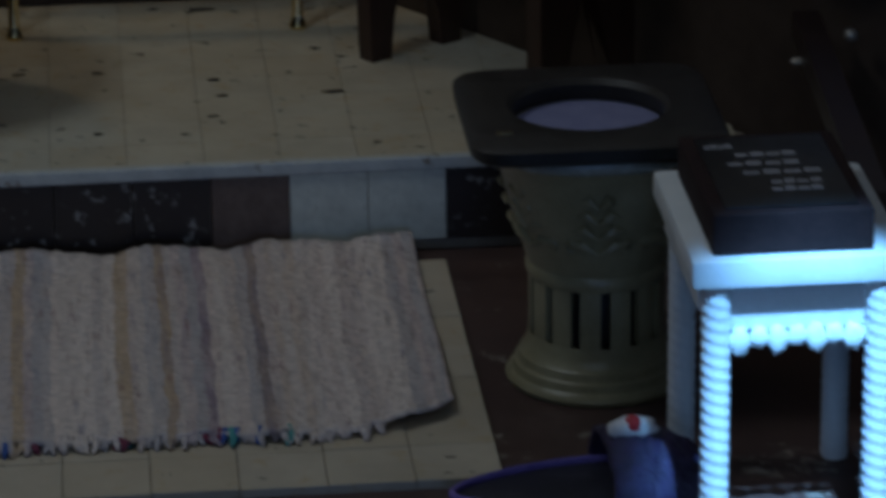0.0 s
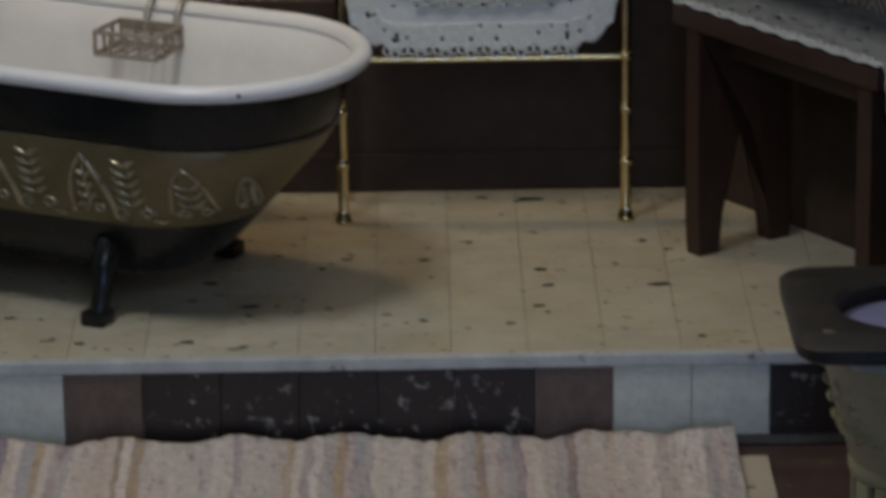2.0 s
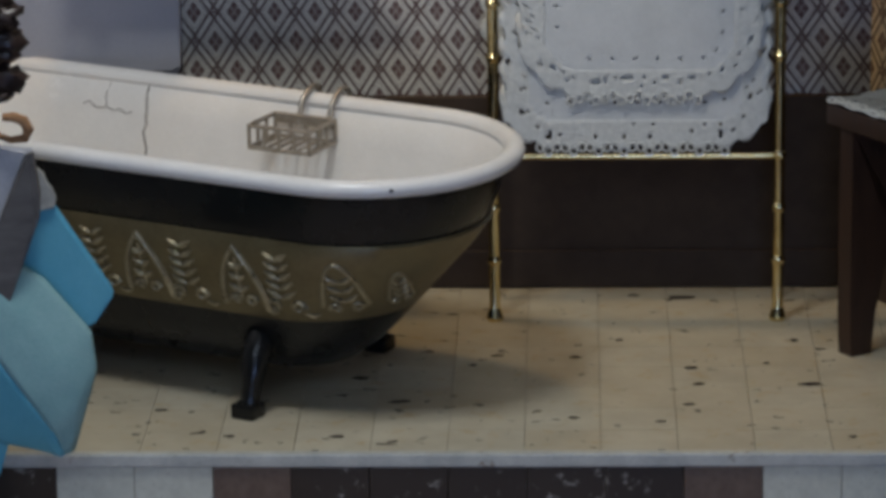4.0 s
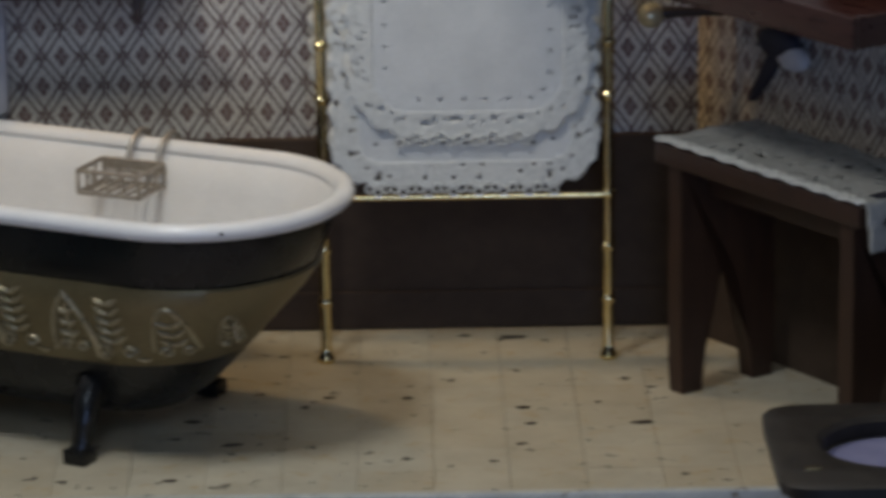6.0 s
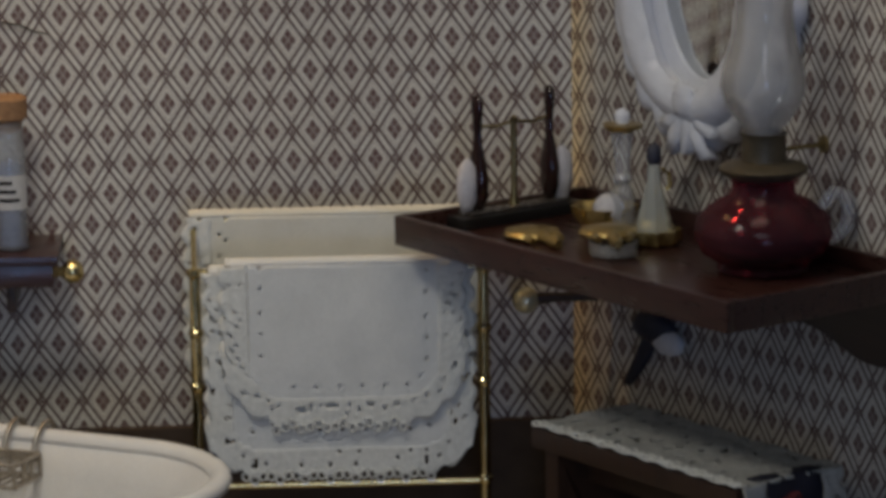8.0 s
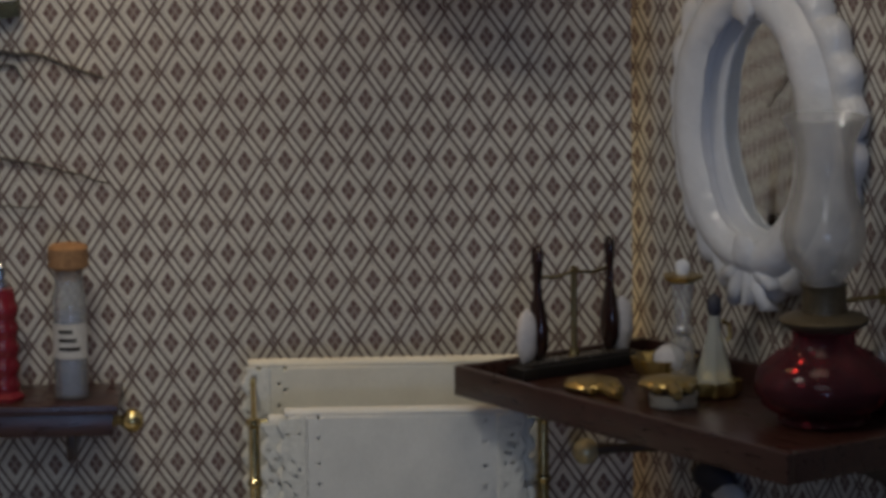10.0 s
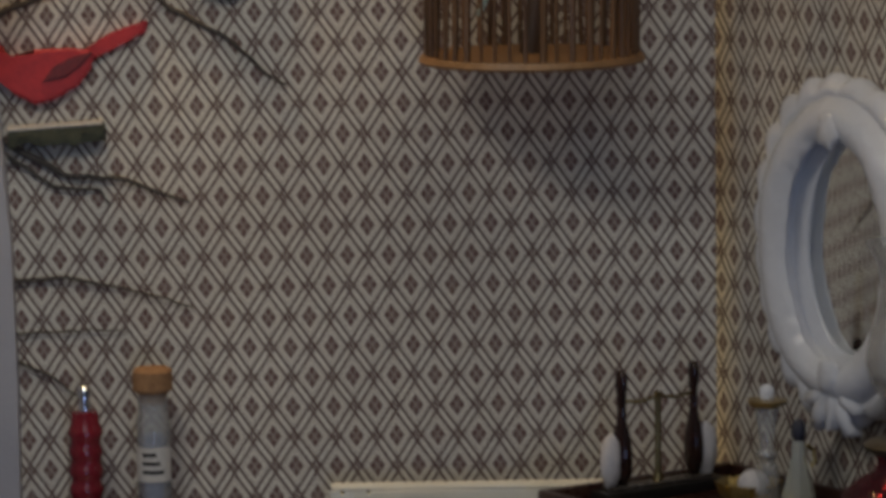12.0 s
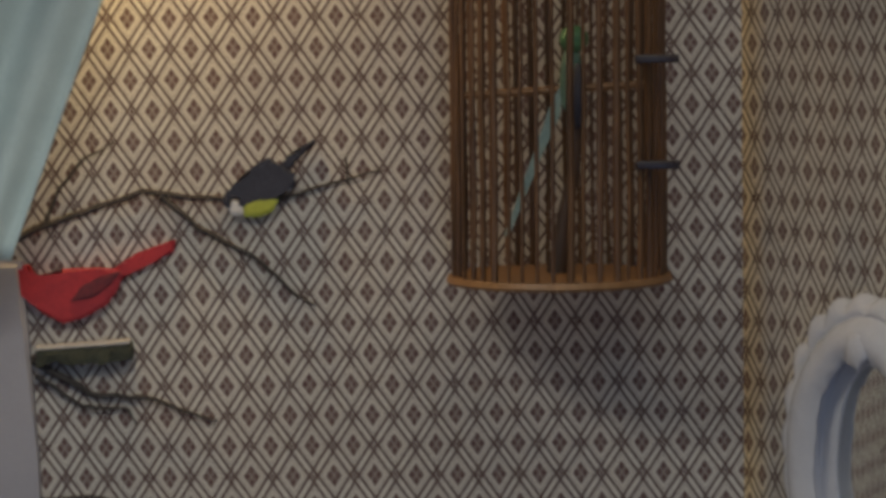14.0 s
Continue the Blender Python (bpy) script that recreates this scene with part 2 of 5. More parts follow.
OFFWHITE = surface("off_white", (0.55, 0.54, 0.53), (0.72, 0.71, 0.70), 0.6, scale=250)
GREEN_FIG = surface("painted_green", (0.03, 0.10, 0.05), (0.10, 0.24, 0.11), 0.5, scale=250)
TEAL = surface("turquoise_cloth", (0.09, 0.34, 0.47), (0.16, 0.46, 0.60), 0.8, scale=60, fine=2600, bump=0.4)
# paler turquoise: the highlight on the upward side of the fold, as colour
LIT_TEAL = surface("lit_turquoise_cloth", (0.16, 0.32, 0.34), (0.27, 0.44, 0.46), 0.85, scale=70, fine=2200, bump=0.5)
TEAL_PALE = surface("pale_turquoise_curtain", (0.42, 0.54, 0.54), (0.56, 0.68, 0.67), 0.75, scale=70, fine=2600, bump=0.3)
GREY_WOOD = wood("grey_weathered_wood", (0.05, 0.045, 0.042), (0.15, 0.14, 0.135), 0.6, (2, 8, 8))
PURPLE = surface("crinkled_purple_satin", (0.010, 0.008, 0.022), (0.050, 0.036, 0.10), 0.36, scale=330, fine=700, bump=1.0, relief=0.0012)
NAVY = surface("dark_sole", (0.008, 0.008, 0.014), (0.02, 0.02, 0.035), 0.6, scale=250)
TORTOISE = surface("tortoiseshell", (0.006, 0.004, 0.004), (0.032, 0.011, 0.008), 0.2, scale=400, bump=0.02)
BRISTLE = surface("white_bristle", (0.52, 0.50, 0.52), (0.70, 0.68, 0.69), 0.9, scale=900, fine=4000, bump=1.0)
CERAMIC = surface("white_porcelain", (0.60, 0.61, 0.65), (0.68, 0.69, 0.73), 0.12, scale=60, fine=190, bump=0.55, relief=0.0011)
MIRROR = Nodes("mirror_glass").set(Base_Color=(0.82, 0.84, 0.84), Metallic=1.0, Roughness=0.02)
RUBY = thin_glass("ruby_glass", (0.50, 0.16, 0.21), 0.06, 0.10, 0.35)
CLEAR = thin_glass("clear_glass", (0.93, 0.94, 0.94), 0.20, 0.03, 0.6)
FROST = thin_glass("milky_chimney_glass", (0.93, 0.93, 0.93), 0.18, 0.05, 0.55)
GREEN_GLASS = Nodes("pale_green_glass").set(Base_Color=(0.83, 0.86, 0.81), Roughness=0.12, Transmission_Weight=0.7, IOR=1.45)
WIRE = surface("tarnished_wire", (0.26, 0.23, 0.19), (0.42, 0.38, 0.32), 0.4, 0.6, scale=500)
RED_OIL = thin_glass("red_lamp_oil", (0.48, 0.05, 0.08), 0.04, 0.3, 0.05)
RED_BOTTLE = surface("red_liquid", (0.12, 0.008, 0.014), (0.20, 0.015, 0.025), 0.2, bump=0.0)
LABEL = surface("paper_label", (0.42, 0.40, 0.38), (0.58, 0.56, 0.53), 0.8, scale=500)
GALLERY = surface("gallery_paint", (0.10, 0.10, 0.11), (0.14, 0.14, 0.15), 0.9, scale=3, bump=0.0)
n = Nodes("rag_weave")
sep = n.t.nodes.new("ShaderNodeSeparateXYZ")
n.link(n.coords(), sep.inputs[0])
comb = n.t.nodes.new("ShaderNodeCombineXYZ")
n.link(n.math("MULTIPLY_ADD", n.noise(90.0, 3.0), 0.0012, sep.outputs[0]), comb.inputs[0])
n.link(n.math("MULTIPLY", sep.outputs[1], 0.05), comb.inputs[1])
bands = n.t.nodes.new("ShaderNodeTexVoronoi")
bands.voronoi_dimensions = "1D"
bands.inputs["Scale"].default_value = 500.0
fray = n.math("MULTIPLY_ADD", n.noise(700.0, 3.0), 0.0014, sep.outputs[0])
n.link(n.math("MULTIPLY_ADD", n.noise(60.0, 2.0), 0.003, fray), bands.inputs["W"])
pick = n.t.nodes.new("ShaderNodeSeparateColor")
n.link(bands.outputs["Color"], pick.inputs[0])
strip = n.t.nodes.new("ShaderNodeMapping")
strip.inputs["Scale"].default_value = (1.0, 0.12, 1.0)
n.link(n.coords(), strip.inputs["Vector"])
streak = n.noise(500.0, 4.0, 0.65, strip.outputs[0])
which = n.math("MULTIPLY_ADD", streak, 0.16, n.math("SUBTRACT", pick.outputs[0], 0.08))
col = n.ramp(which, [(0.0, (0.62, 0.54, 0.48)), (0.24, (0.72, 0.63, 0.56)), (0.40, (0.62, 0.52, 0.46)), (0.52, (0.44, 0.41, 0.41)), (0.62, (0.68, 0.58, 0.51)), (0.72, (0.27, 0.21, 0.26)), (0.80, (0.64, 0.55, 0.49)), (0.90, (0.50, 0.38, 0.25)), (1.0, (0.20, 0.18, 0.25))])
fleck = n.ramp(n.noise(620.0, 4.0, 0.65, strip.outputs[0]), [(0.58, (0, 0, 0)), (0.68, (1, 1, 1))])
tint = n.ramp(n.noise(70.0, 2.0), [(0.38, (0.16, 0.15, 0.26)), (0.50, (0.30, 0.22, 0.16)), (0.62, (0.24, 0.11, 0.14))])
col = n.mix(n.math("MULTIPLY", fleck, 0.55), col, tint)
rib = n.t.nodes.new("ShaderNodeCombineXYZ")
n.link(n.math("MULTIPLY", sep.outputs[0], 0.5), rib.inputs[0])
n.link(sep.outputs[1], rib.inputs[1])
tuft = n.noise(900.0, 3.0, 0.6, rib.outputs[0])
col = n.mix(0.55, col, n.ramp(tuft, [(0.36, (0.70, 0.69, 0.70)), (0.60, (1.25, 1.24, 1.22))]), "MULTIPLY")
n.bump(n.math("ADD", tuft, n.noise(420.0, 3.0)), 1.0, 0.0014)
RUG = n.set(Base_Color=col, Roughness=0.95)

# ---------------------------------------------------------------- mesh helpers (millimetres)


def at(x, y, z, rz=0, rx=0, ry=0):
    return pose(x / 1000, y / 1000, z / 1000, rx, ry, rz)


def thing(name, m, label, category, group="", kind=""):
    ob = new(name)
    ob.empty_display_size = 0.01
    ob.matrix_world = m
    return tagged(ob, label, category, group, kind)


def mesh_of(name, bm, material, smooth=None):
    bmesh.ops.recalc_face_normals(bm, faces=bm.faces)
    for v in bm.verts:
        v.co *= 0.001
    if smooth is not None:
        for f in bm.faces:
            f.smooth = True
        for e in bm.edges:
            if len(e.link_faces) == 2 and e.calc_face_angle(0) > radians(smooth):
                e.smooth = False
    me = bpy.data.meshes.new(name)
    bm.to_mesh(me)
    bm.free()
    me.materials.append(material)
    return me


def part(name, bm, material, parent=None, label="", smooth=40, m=None):
    ob = new(name, mesh_of(name, bm, material, smooth))
    if parent is not None:
        ob.parent = parent
    if m is not None:
        ob.matrix_basis = m
    return tagged(ob, label)


def box(x0, x1, y0, y1, z0, z1, bevel=0.0, bm=None):
    bm = bm or bmesh.new()
    r = bmesh.ops.create_cube(bm, size=1)
    vs = r["verts"]
    for v in vs:
        v.co = Vector(((x0 + x1) / 2 + v.co.x * (x1 - x0), (y0 + y1) / 2 + v.co.y * (y1 - y0), (z0 + z1) / 2 + v.co.z * (z1 - z0)))
    if bevel:
        es = list({e for v in vs for e in v.link_edges})
        bmesh.ops.bevel(bm, geom=es, offset=bevel, segments=2, affect="EDGES", profile=0.6)
    return bm


def rings(bm, loops, close_start=False, close_end=False):
    """Skins a list of closed loops of equal length."""
    vs = [[bm.verts.new(p) for p in lp] for lp in loops]
    n_ = len(vs[0])
    for a, b in zip(vs, vs[1:]):
        for i in range(n_):
            bm.faces.new((a[i], a[(i + 1) % n_], b[(i + 1) % n_], b[i]))
    if close_start:
        bm.faces.new(vs[0])
    if close_end:
        bm.faces.new(vs[-1])
    return bm


def lathe(profile, cx=0.0, cy=0.0, seg=24, bm=None, flute=0.0, lobes=8, squash=1.0):
    bm = bm or bmesh.new()
    loops = []
    for r, z in profile:
        loops.append([(cx + r * (1 + flute * math.cos(lobes * 2 * math.pi * i / seg)) * math.cos(2 * math.pi * i / seg),
                       cy + squash * r * (1 + flute * math.cos(lobes * 2 * math.pi * i / seg)) * math.sin(2 * math.pi * i / seg), z) for i in range(seg)])
    return rings(bm, loops, profile[0][0] > 0.01, profile[-1][0] > 0.01)


def tube(points, radius, seg=8, bm=None, closed=False):
    """A round bar along points; radius may be one number or one a point."""
    bm = bm or bmesh.new()
    pts = [Vector(p) for p in points]
    n_ = len(pts)
    loops, side = [], None
    for i, p in enumerate(pts):
        a = pts[i - 1] if i or closed else pts[i]
        b = pts[(i + 1) % n_] if i < n_ - 1 or closed else pts[i]
        d = (b - a).normalized()
        if side is None:
            side = d.orthogonal().normalized()
        side = (side - d * side.dot(d)).normalized()
        up = d.cross(side)
        r = radius[i] if isinstance(radius, (list, tuple)) else radius
        loops.append([p + r * (math.cos(2 * math.pi * k / seg) * side + math.sin(2 * math.pi * k / seg) * up) for k in range(seg)])
    if closed:
        loops.append(loops[0])
        return rings(bm, loops)
    return rings(bm, loops, True, True)


def lump(radii, centre, seg=16, seed=0, rough=0.0):
    bm = bmesh.new()
    bmesh.ops.create_uvsphere(bm, u_segments=seg, v_segments=seg // 2 + 2, radius=1)
    for v in bm.verts:
        k = 1 + rough * noise.noise(v.co * 2.3 + Vector((seed, 0, 0)))
        v.co = Vector((v.co.x * radii[0] * k + centre[0], v.co.y * radii[1] * k + centre[1], v.co.z * radii[2] * k + centre[2]))
    return bm


def blade(outline, depth, bm=None):
    """A flat shape in the x-z plane, given as (x, z), with thickness along y and its middle at y = 0."""
    bm = bm or bmesh.new()
    f = [bm.verts.new((x, -depth / 2, z)) for x, z in outline]
    b = [bm.verts.new((x, depth / 2, z)) for x, z in outline]
    bm.faces.new(f)
    bm.faces.new(b[::-1])
    for i in range(len(f)):
        j = (i + 1) % len(f)
        bm.faces.new((f[i], b[i], b[j], f[j]))
    return bm


def cloth(x0, x1, z0, z1, corner, scallop, pitch, y=0.0, wave=0.35, lace_from=0.0, lace=False, step=0.7, holes=()):
    """A hanging sheet with scalloped lower and side edges. lace: only the border band of that width, pierced; else the field inside it."""
    bm = bmesh.new()
    nx, nz = int((x1 - x0) / step), int((z1 - z0) / step)
    grid = {}
    mid, half = (x0 + x1) / 2, (x1 - x0) / 2
    for i in range(nx + 1):
        fx = i / nx * 2 - 1
        gone = max(0.0, abs(fx) * half - (half - corner))
        low = z0 + corner - math.sqrt(max(0.0, corner ** 2 - gone ** 2)) if corner else z0
        for j in range(nz + 1):
            fz = j / nz
            x = mid + fx * half
            z = low + (z1 - low) * fz
            e = max(0.0, 1 - (1 - abs(fx)) * half / 3.0)
            x += math.copysign(e * scallop * abs(math.sin(math.pi * z / pitch)), fx)
            e = max(0.0, 1 - (z - low) / 3.0)
            z -= e * scallop * abs(math.sin(math.pi * x / pitch))
            yy = y + (0.3 * noise.noise(Vector((x * 1.2, z * 1.2, 8.0))) if lace else 0.0) + wave * noise.noise(Vector((x * 0.05, z * 0.03, y))) + wave * 0.35 * noise.noise(Vector((x * 0.22, z * 0.12, y)))
            qx, qz = (1 - abs(fx)) * half, z - z0
            inner = corner - math.hypot(corner - qx, corner - qz) if corner > max(qx, qz) else min(qx, qz)
            grid[i, j] = bm.verts.new((x, yy, z)), inner
    for i in range(nx):
        for j in range(nz):
            c = [grid[i, j], grid[i + 1, j], grid[i + 1, j + 1], grid[i, j + 1]]
            edge = sum(q[1] for q in c) / 4
            if lace != (edge < lace_from):
                continue
            cx, cz = c[0][0].co.x, c[0][0].co.z
            if any(abs(edge - h) < step * 0.6 and (math.floor((cx + cz) / step) % 7 == 0) for h in holes):
                continue
            if lace and 0.9 < edge < lace_from - 0.9 and noise.noise(Vector((cx * 0.8, cz * 0.8, 3.0))) > 0.36:
                continue
            bm.faces.new([q[0] for q in c])
    bmesh.ops.delete(bm, geom=[v for v in bm.verts if not v.link_faces], context="VERTS")
    return bm


def solid(ob, mm, offset=0.0):
    s = ob.modifiers.new("thickness", "SOLIDIFY")
    s.thickness, s.offset = mm / 1000, offset
    return ob

# ---------------------------------------------------------------- the room
WALL_TURN = -56.1  # the side wall leaves the corner at this angle from the back wall
SIDE = at(67, 0, 0, WALL_TURN)  # side wall's own axes: x along the wall, -y into the room


def structure(name, bm, material, label, category, m=None, smooth=None):
    ob = part(name, bm, material, None, label, smooth, m)
    return tagged(ob, label, category, "", "structure")


structure("wall_back", box(-175, 67, 0, 6, 40, 395), PAPER, "cream trellis-print wallpaper with brown flowers on the back wall", "wall")
structure("wall_side", box(0, 330, 0, 6, 40, 395), PAPER_SIDE, "same trellis wallpaper on the slanted side wall", "wall", SIDE)
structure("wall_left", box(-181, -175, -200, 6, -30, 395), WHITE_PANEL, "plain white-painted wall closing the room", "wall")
structure("dado_back", box(-175, 64, -2.2, 6, -25, 44.6, 0.4), DADO, "dark brown painted dado board under the wallpaper", "dado")
structure("dado_side", box(-4, 330, -6.0, 6, -25, 44.0, 0.4), DADO, "dark brown painted dado board on the slanted wall", "dado", SIDE)
structure("baseboard_back", box(-175, 60, -3.2, -2.2, 0.3, 9, 0.35), DADO, "low dark brown skirting board", "skirting")
structure("ceiling", box(-185, 260, -110, 8, 395, 400), GALLERY, "dark ceiling above the doll's room", "ceiling")
structure("platform", box(-175, 240, -114.0, 0, -25, -1.0), GROUT, "raised floor slab under the cream tiles", "platform")
structure("lower_floor", box(-230, 300, -330, -112, -30, -20.5), BROWN_FLOOR, "worn brown painted lower floor with pale scuffs", "floor")
structure("display_table", box(-395, 435, -360, 30, -56, -30.2, 2), DARKWOOD, "dark board under the doll's house", "base")
structure("floor_gallery", box(-412, 452, -1142, 46, -70, -58), GALLERY, "dim grey gallery floor under the showcase", "floor")
structure("wall_gallery_left", box(-412, -400, -1130, 34, -58, 660), GALLERY, "dim grey gallery wall beside the showcase", "wall")
structure("wall_gallery_right", box(440, 452, -1130, 34, -58, 660), GALLERY, "dim grey gallery wall beside the showcase", "wall")
structure("wall_gallery_front", box(-412, 452, -1142, -1130, -58, 660), GALLERY, "dim grey gallery wall facing the showcase", "wall")
structure("wall_gallery_back", box(-412, 452, 34, 46, -58, 660), GALLERY, "dim grey gallery wall behind the showcase", "wall")
structure("ceiling_gallery", box(-412, 452, -1142, 46, 660, 672), GALLERY, "dim grey gallery ceiling over the showcase", "ceiling")

# the pale strip along the front of the platform
structure("platform_edging", box(-175, 132, -116.6, -114.0, -2.6, 0.25, 0.5), EDGE, "chipped pale grey edging strip of the platform", "edging")


# ---------------------------------------------------------------- bathtub
CHIP_DARK = surface("worn_dark_metal", (0.03, 0.03, 0.035), (0.09, 0.085, 0.085), 0.6)


def outline(du, dv, z, n_=72, half_l=82.0, half_w=31.7):
    """Stadium shape, inset by du at the ends and dv at the sides."""
    r, straight = half_w - dv, (half_l - du) - (half_w - dv)
    pts = []
    for i in range(n_):
        a = 2 * math.pi * i / n_
        pts.append((math.copysign(straight, math.cos(a)) + r * math.cos(a), r * math.sin(a), z) if abs(math.cos(a)) > 1e-9 else (0, r * math.sin(a), z))
    return pts


def bathtub():
    t = thing("bathtub", at(-86.8, -55.9, 0, -27.0), "white enamel clawfoot bathtub with black and gold embossed outside", "bathtub")
    prof = [(53.0, 3.0, 3.0), (50, 3.4, 3.2), (46, 4.2, 3.6), (41.5, 6.0, 4.4), (40.0, 7.0, 5.0)]
    part("upper_band", rings(bmesh.new(), [outline(a, b, z) for z, a, b in prof]), BLACK_PAINT, t, "glossy black upper band", 60)
    prof = [(40.2, 6.6, 4.6), (39.6, 6.2, 4.2), (35, 9.5, 5.2), (30, 14.0, 6.8), (25, 18.5, 8.6), (21.5, 21.5, 10.4), (20.8, 22.5, 11.2)]
    gold = part("relief_band", rings(bmesh.new(), [outline(a, b, z) for z, a, b in prof]), GOLD_PAINT, t, "old-gold band with raised leaf ornament", 60)
    prof = [(21.2, 21.9, 10.8), (17, 25.5, 12.4), (12, 30.5, 15.2), (8, 36, 19.5), (5.8, 43, 26), (5.2, 49, 31)]
    part("belly", rings(bmesh.new(), [outline(a, b, z) for z, a, b in prof], False, True), BLACK_PAINT, t, "black underside", 60)
    prof = [(53.6, 2.0, 2.0), (51, 5.0, 5.0), (46, 6.8, 6.2), (38, 11.0, 7.6), (28, 19.5, 10), (20, 27.5, 14.5), (15, 34, 20), (12.0, 42, 28)]
    part("basin", rings(bmesh.new(), [outline(a, b, z) for z, a, b in prof], False, True), ENAMEL, t, "white enamel inside with hairline cracks", 60)
    loops = []
    for k in range(12):
        a = 2 * math.pi * k / 12
        loops.append(outline(1.4 + 2.3 * math.cos(a), 1.4 + 2.3 * math.cos(a), 53.3 + 1.9 * math.sin(a)))
    part("rim", rings(bmesh.new(), loops + loops[:1]), ENAMEL, t, "rolled white enamel rim", 80)

    def skin(u, z):  # a place on the front of the gold band
        dv = float(np.interp(z, [20.8, 21.5, 25, 30, 35, 39.6], [11.2, 10.4, 8.6, 6.8, 5.2, 4.2]))
        v = 31.7 - dv
        du = float(np.interp(z, [20.8, 21.5, 25, 30, 35, 39.6], [22.5, 21.5, 18.5, 14.0, 9.5, 6.2]))
        straight = (82 - du) - v
        if abs(u) <= straight:
            return Vector((u, -v - 0.1, z))
        over = (abs(u) - straight) / v
        return Vector((math.copysign(straight + (v + 0.1) * math.sin(over), u), -(v + 0.1) * math.cos(over), z))

    def leaf(u, z, lean, size, bm):
        pts = [skin(u, z), skin(u + lean * size * 0.45, z + size * 0.18), skin(u + lean * size, z + size * 0.55)]
        tube(pts, [0.3, 0.75, 0.2], 6, bm)
    def curl(u, z, r, turn, bm):
        tube([skin(u + turn * r * (1 - 0.07 * q) * math.cos(q * 0.75), z + r * (1 - 0.07 * q) * math.sin(q * 0.75)) for q in range(9)], [0.62 - 0.035 * q for q in range(9)], 6, bm)
    # tall sprays of paired leaves stand between pointed arches; towards the rounded end the moulding is smaller
    motifs = [("arch", u, 1.0) for u in (-59.5, -36.0, -12.5, 11.0, 34.2)] + [("spray", u, 1.0) for u in (-71.0, -47.8, -24.0, -0.5, 21.0, 43.8)] + [("sprig", 56.5, 1.0), ("sprig", 69.0, 0.7)]
    for shape, u, k in motifs:
        bm = bmesh.new()
        if shape == "arch":
            tube([skin(u - 4.6 + 3.6 * (i / 7) ** 2.6, 24.0 + 12.6 * (i / 7)) for i in range(8)], [0.62 - 0.02 * i for i in range(8)], 6, bm)
            tube([skin(u + 5.6 - 6.2 * (i / 7) ** 1.9, 23.6 + 14.2 * (i / 7)) for i in range(8)], [0.8 - 0.03 * i for i in range(8)], 6, bm)
            tube([skin(u + 5.6, 23.6), skin(u + 6.4, 22.9), skin(u + 7.4, 23.2)], [0.55, 0.5, 0.25], 6, bm)
            for q in range(3):
                leaf(u - 0.4, 27.5 + q * 2.7, 1, 2.0 - 0.2 * q, bm)
                leaf(u - 0.4, 27.5 + q * 2.7, -1, 2.4 - 0.3 * q, bm)
            tube([skin(u - 0.4, 25.6), skin(u - 0.4, 35.0)], 0.3, 6, bm)
            curl(u + 1.8, 25.2, 1.3, 1, bm)
            curl(u - 1.9, 25.2, 1.1, -1, bm)
        elif shape == "spray":
            for q in range(5):
                leaf(u - 0.3, 27.0 + q * 2.2, 1, 3.4 - 0.15 * q, bm)
                leaf(u - 0.3, 27.0 + q * 2.2, -1, 3.2 - 0.15 * q, bm)
            curl(u + 2.8, 24.9, 1.6, 1, bm)
            curl(u - 2.4, 24.9, 1.5, -1, bm)
            tube([skin(u + 3.6, 23.4), skin(u + 5.4, 22.8), skin(u + 6.8, 23.4)], [0.25, 0.5, 0.2], 6, bm)
        else:
            tube([skin(u - 4.8 * k + 9.6 * k * i / 8, 25.5 + 10.5 * k * math.sin(math.pi * i / 8) ** 0.7) for i in range(9)], 0.5 * k, 6, bm)
            for q in range(3):
                leaf(u, 26.6 + q * 2.4 * k, 1, 2.8 * k, bm)
                leaf(u, 26.6 + q * 2.4 * k, -1, 2.8 * k, bm)
            curl(u + 2.2 * k, 24.9, 1.3 * k, 1, bm)
            curl(u - 2.2 * k, 24.9, 1.3 * k, -1, bm)
        part("leaf_ornament", bm, GOLD_RELIEF, gold, "raised rubbed-gold leaf motif", 60)
    for u, v in ((34.4, -18), (36.5, 22.5), (-40, -18), (-40, 22.5)):
        s = 1 if v > 0 else -1
        bm = tube([(u, v, 15.5), (u + 0.6, v + s * 3.2, 12.5), (u + 0.4, v + s * 4.4, 7), (u, v + s * 5.0, 2.5), (u, v + s * 5.4, 0.2)], [3.4, 3.0, 2.1, 2.0, 2.5], 10)
        lump_bm = box(u - 2.7, u + 2.7, v + s * 5.4 - 2.8, v + s * 5.4 + 2.4, 0.05, 3.2, 0.5, bm)
        part("foot", lump_bm, BLACK_PAINT, t, "black cast claw foot")
    crack = surface("crack_line", (0.10, 0.09, 0.08), (0.20, 0.18, 0.16), 0.8)
    random.seed(5)

    def inside(u, z):
        dv = float(np.interp(z, [15, 20, 28, 38, 46, 51, 53.6], [20, 14.5, 10, 7.6, 6.2, 5, 2]))
        return (u, 31.7 - dv - 0.12, z)
    pts = [inside(-21 + random.uniform(-0.5, 0.5) + q * 0.12, 53 - q * 1.7) for q in range(20)]
    part("crack", tube(pts, 0.2, 5), crack, t, "thin dark crack in the enamel")
    pts = [inside(-24 - q * 1.6, 46.5 + random.uniform(-0.5, 0.5) + q * 0.15) for q in range(9)]
    part("crack", tube(pts, 0.12, 5), crack, t, "thin dark crack in the enamel")
    pts = [inside(-31 + random.uniform(-0.3, 0.3), 53 - q * 1.2) for q in range(6)]
    part("crack", tube(pts, 0.09, 5), crack, t, "thin dark crack in the enamel")
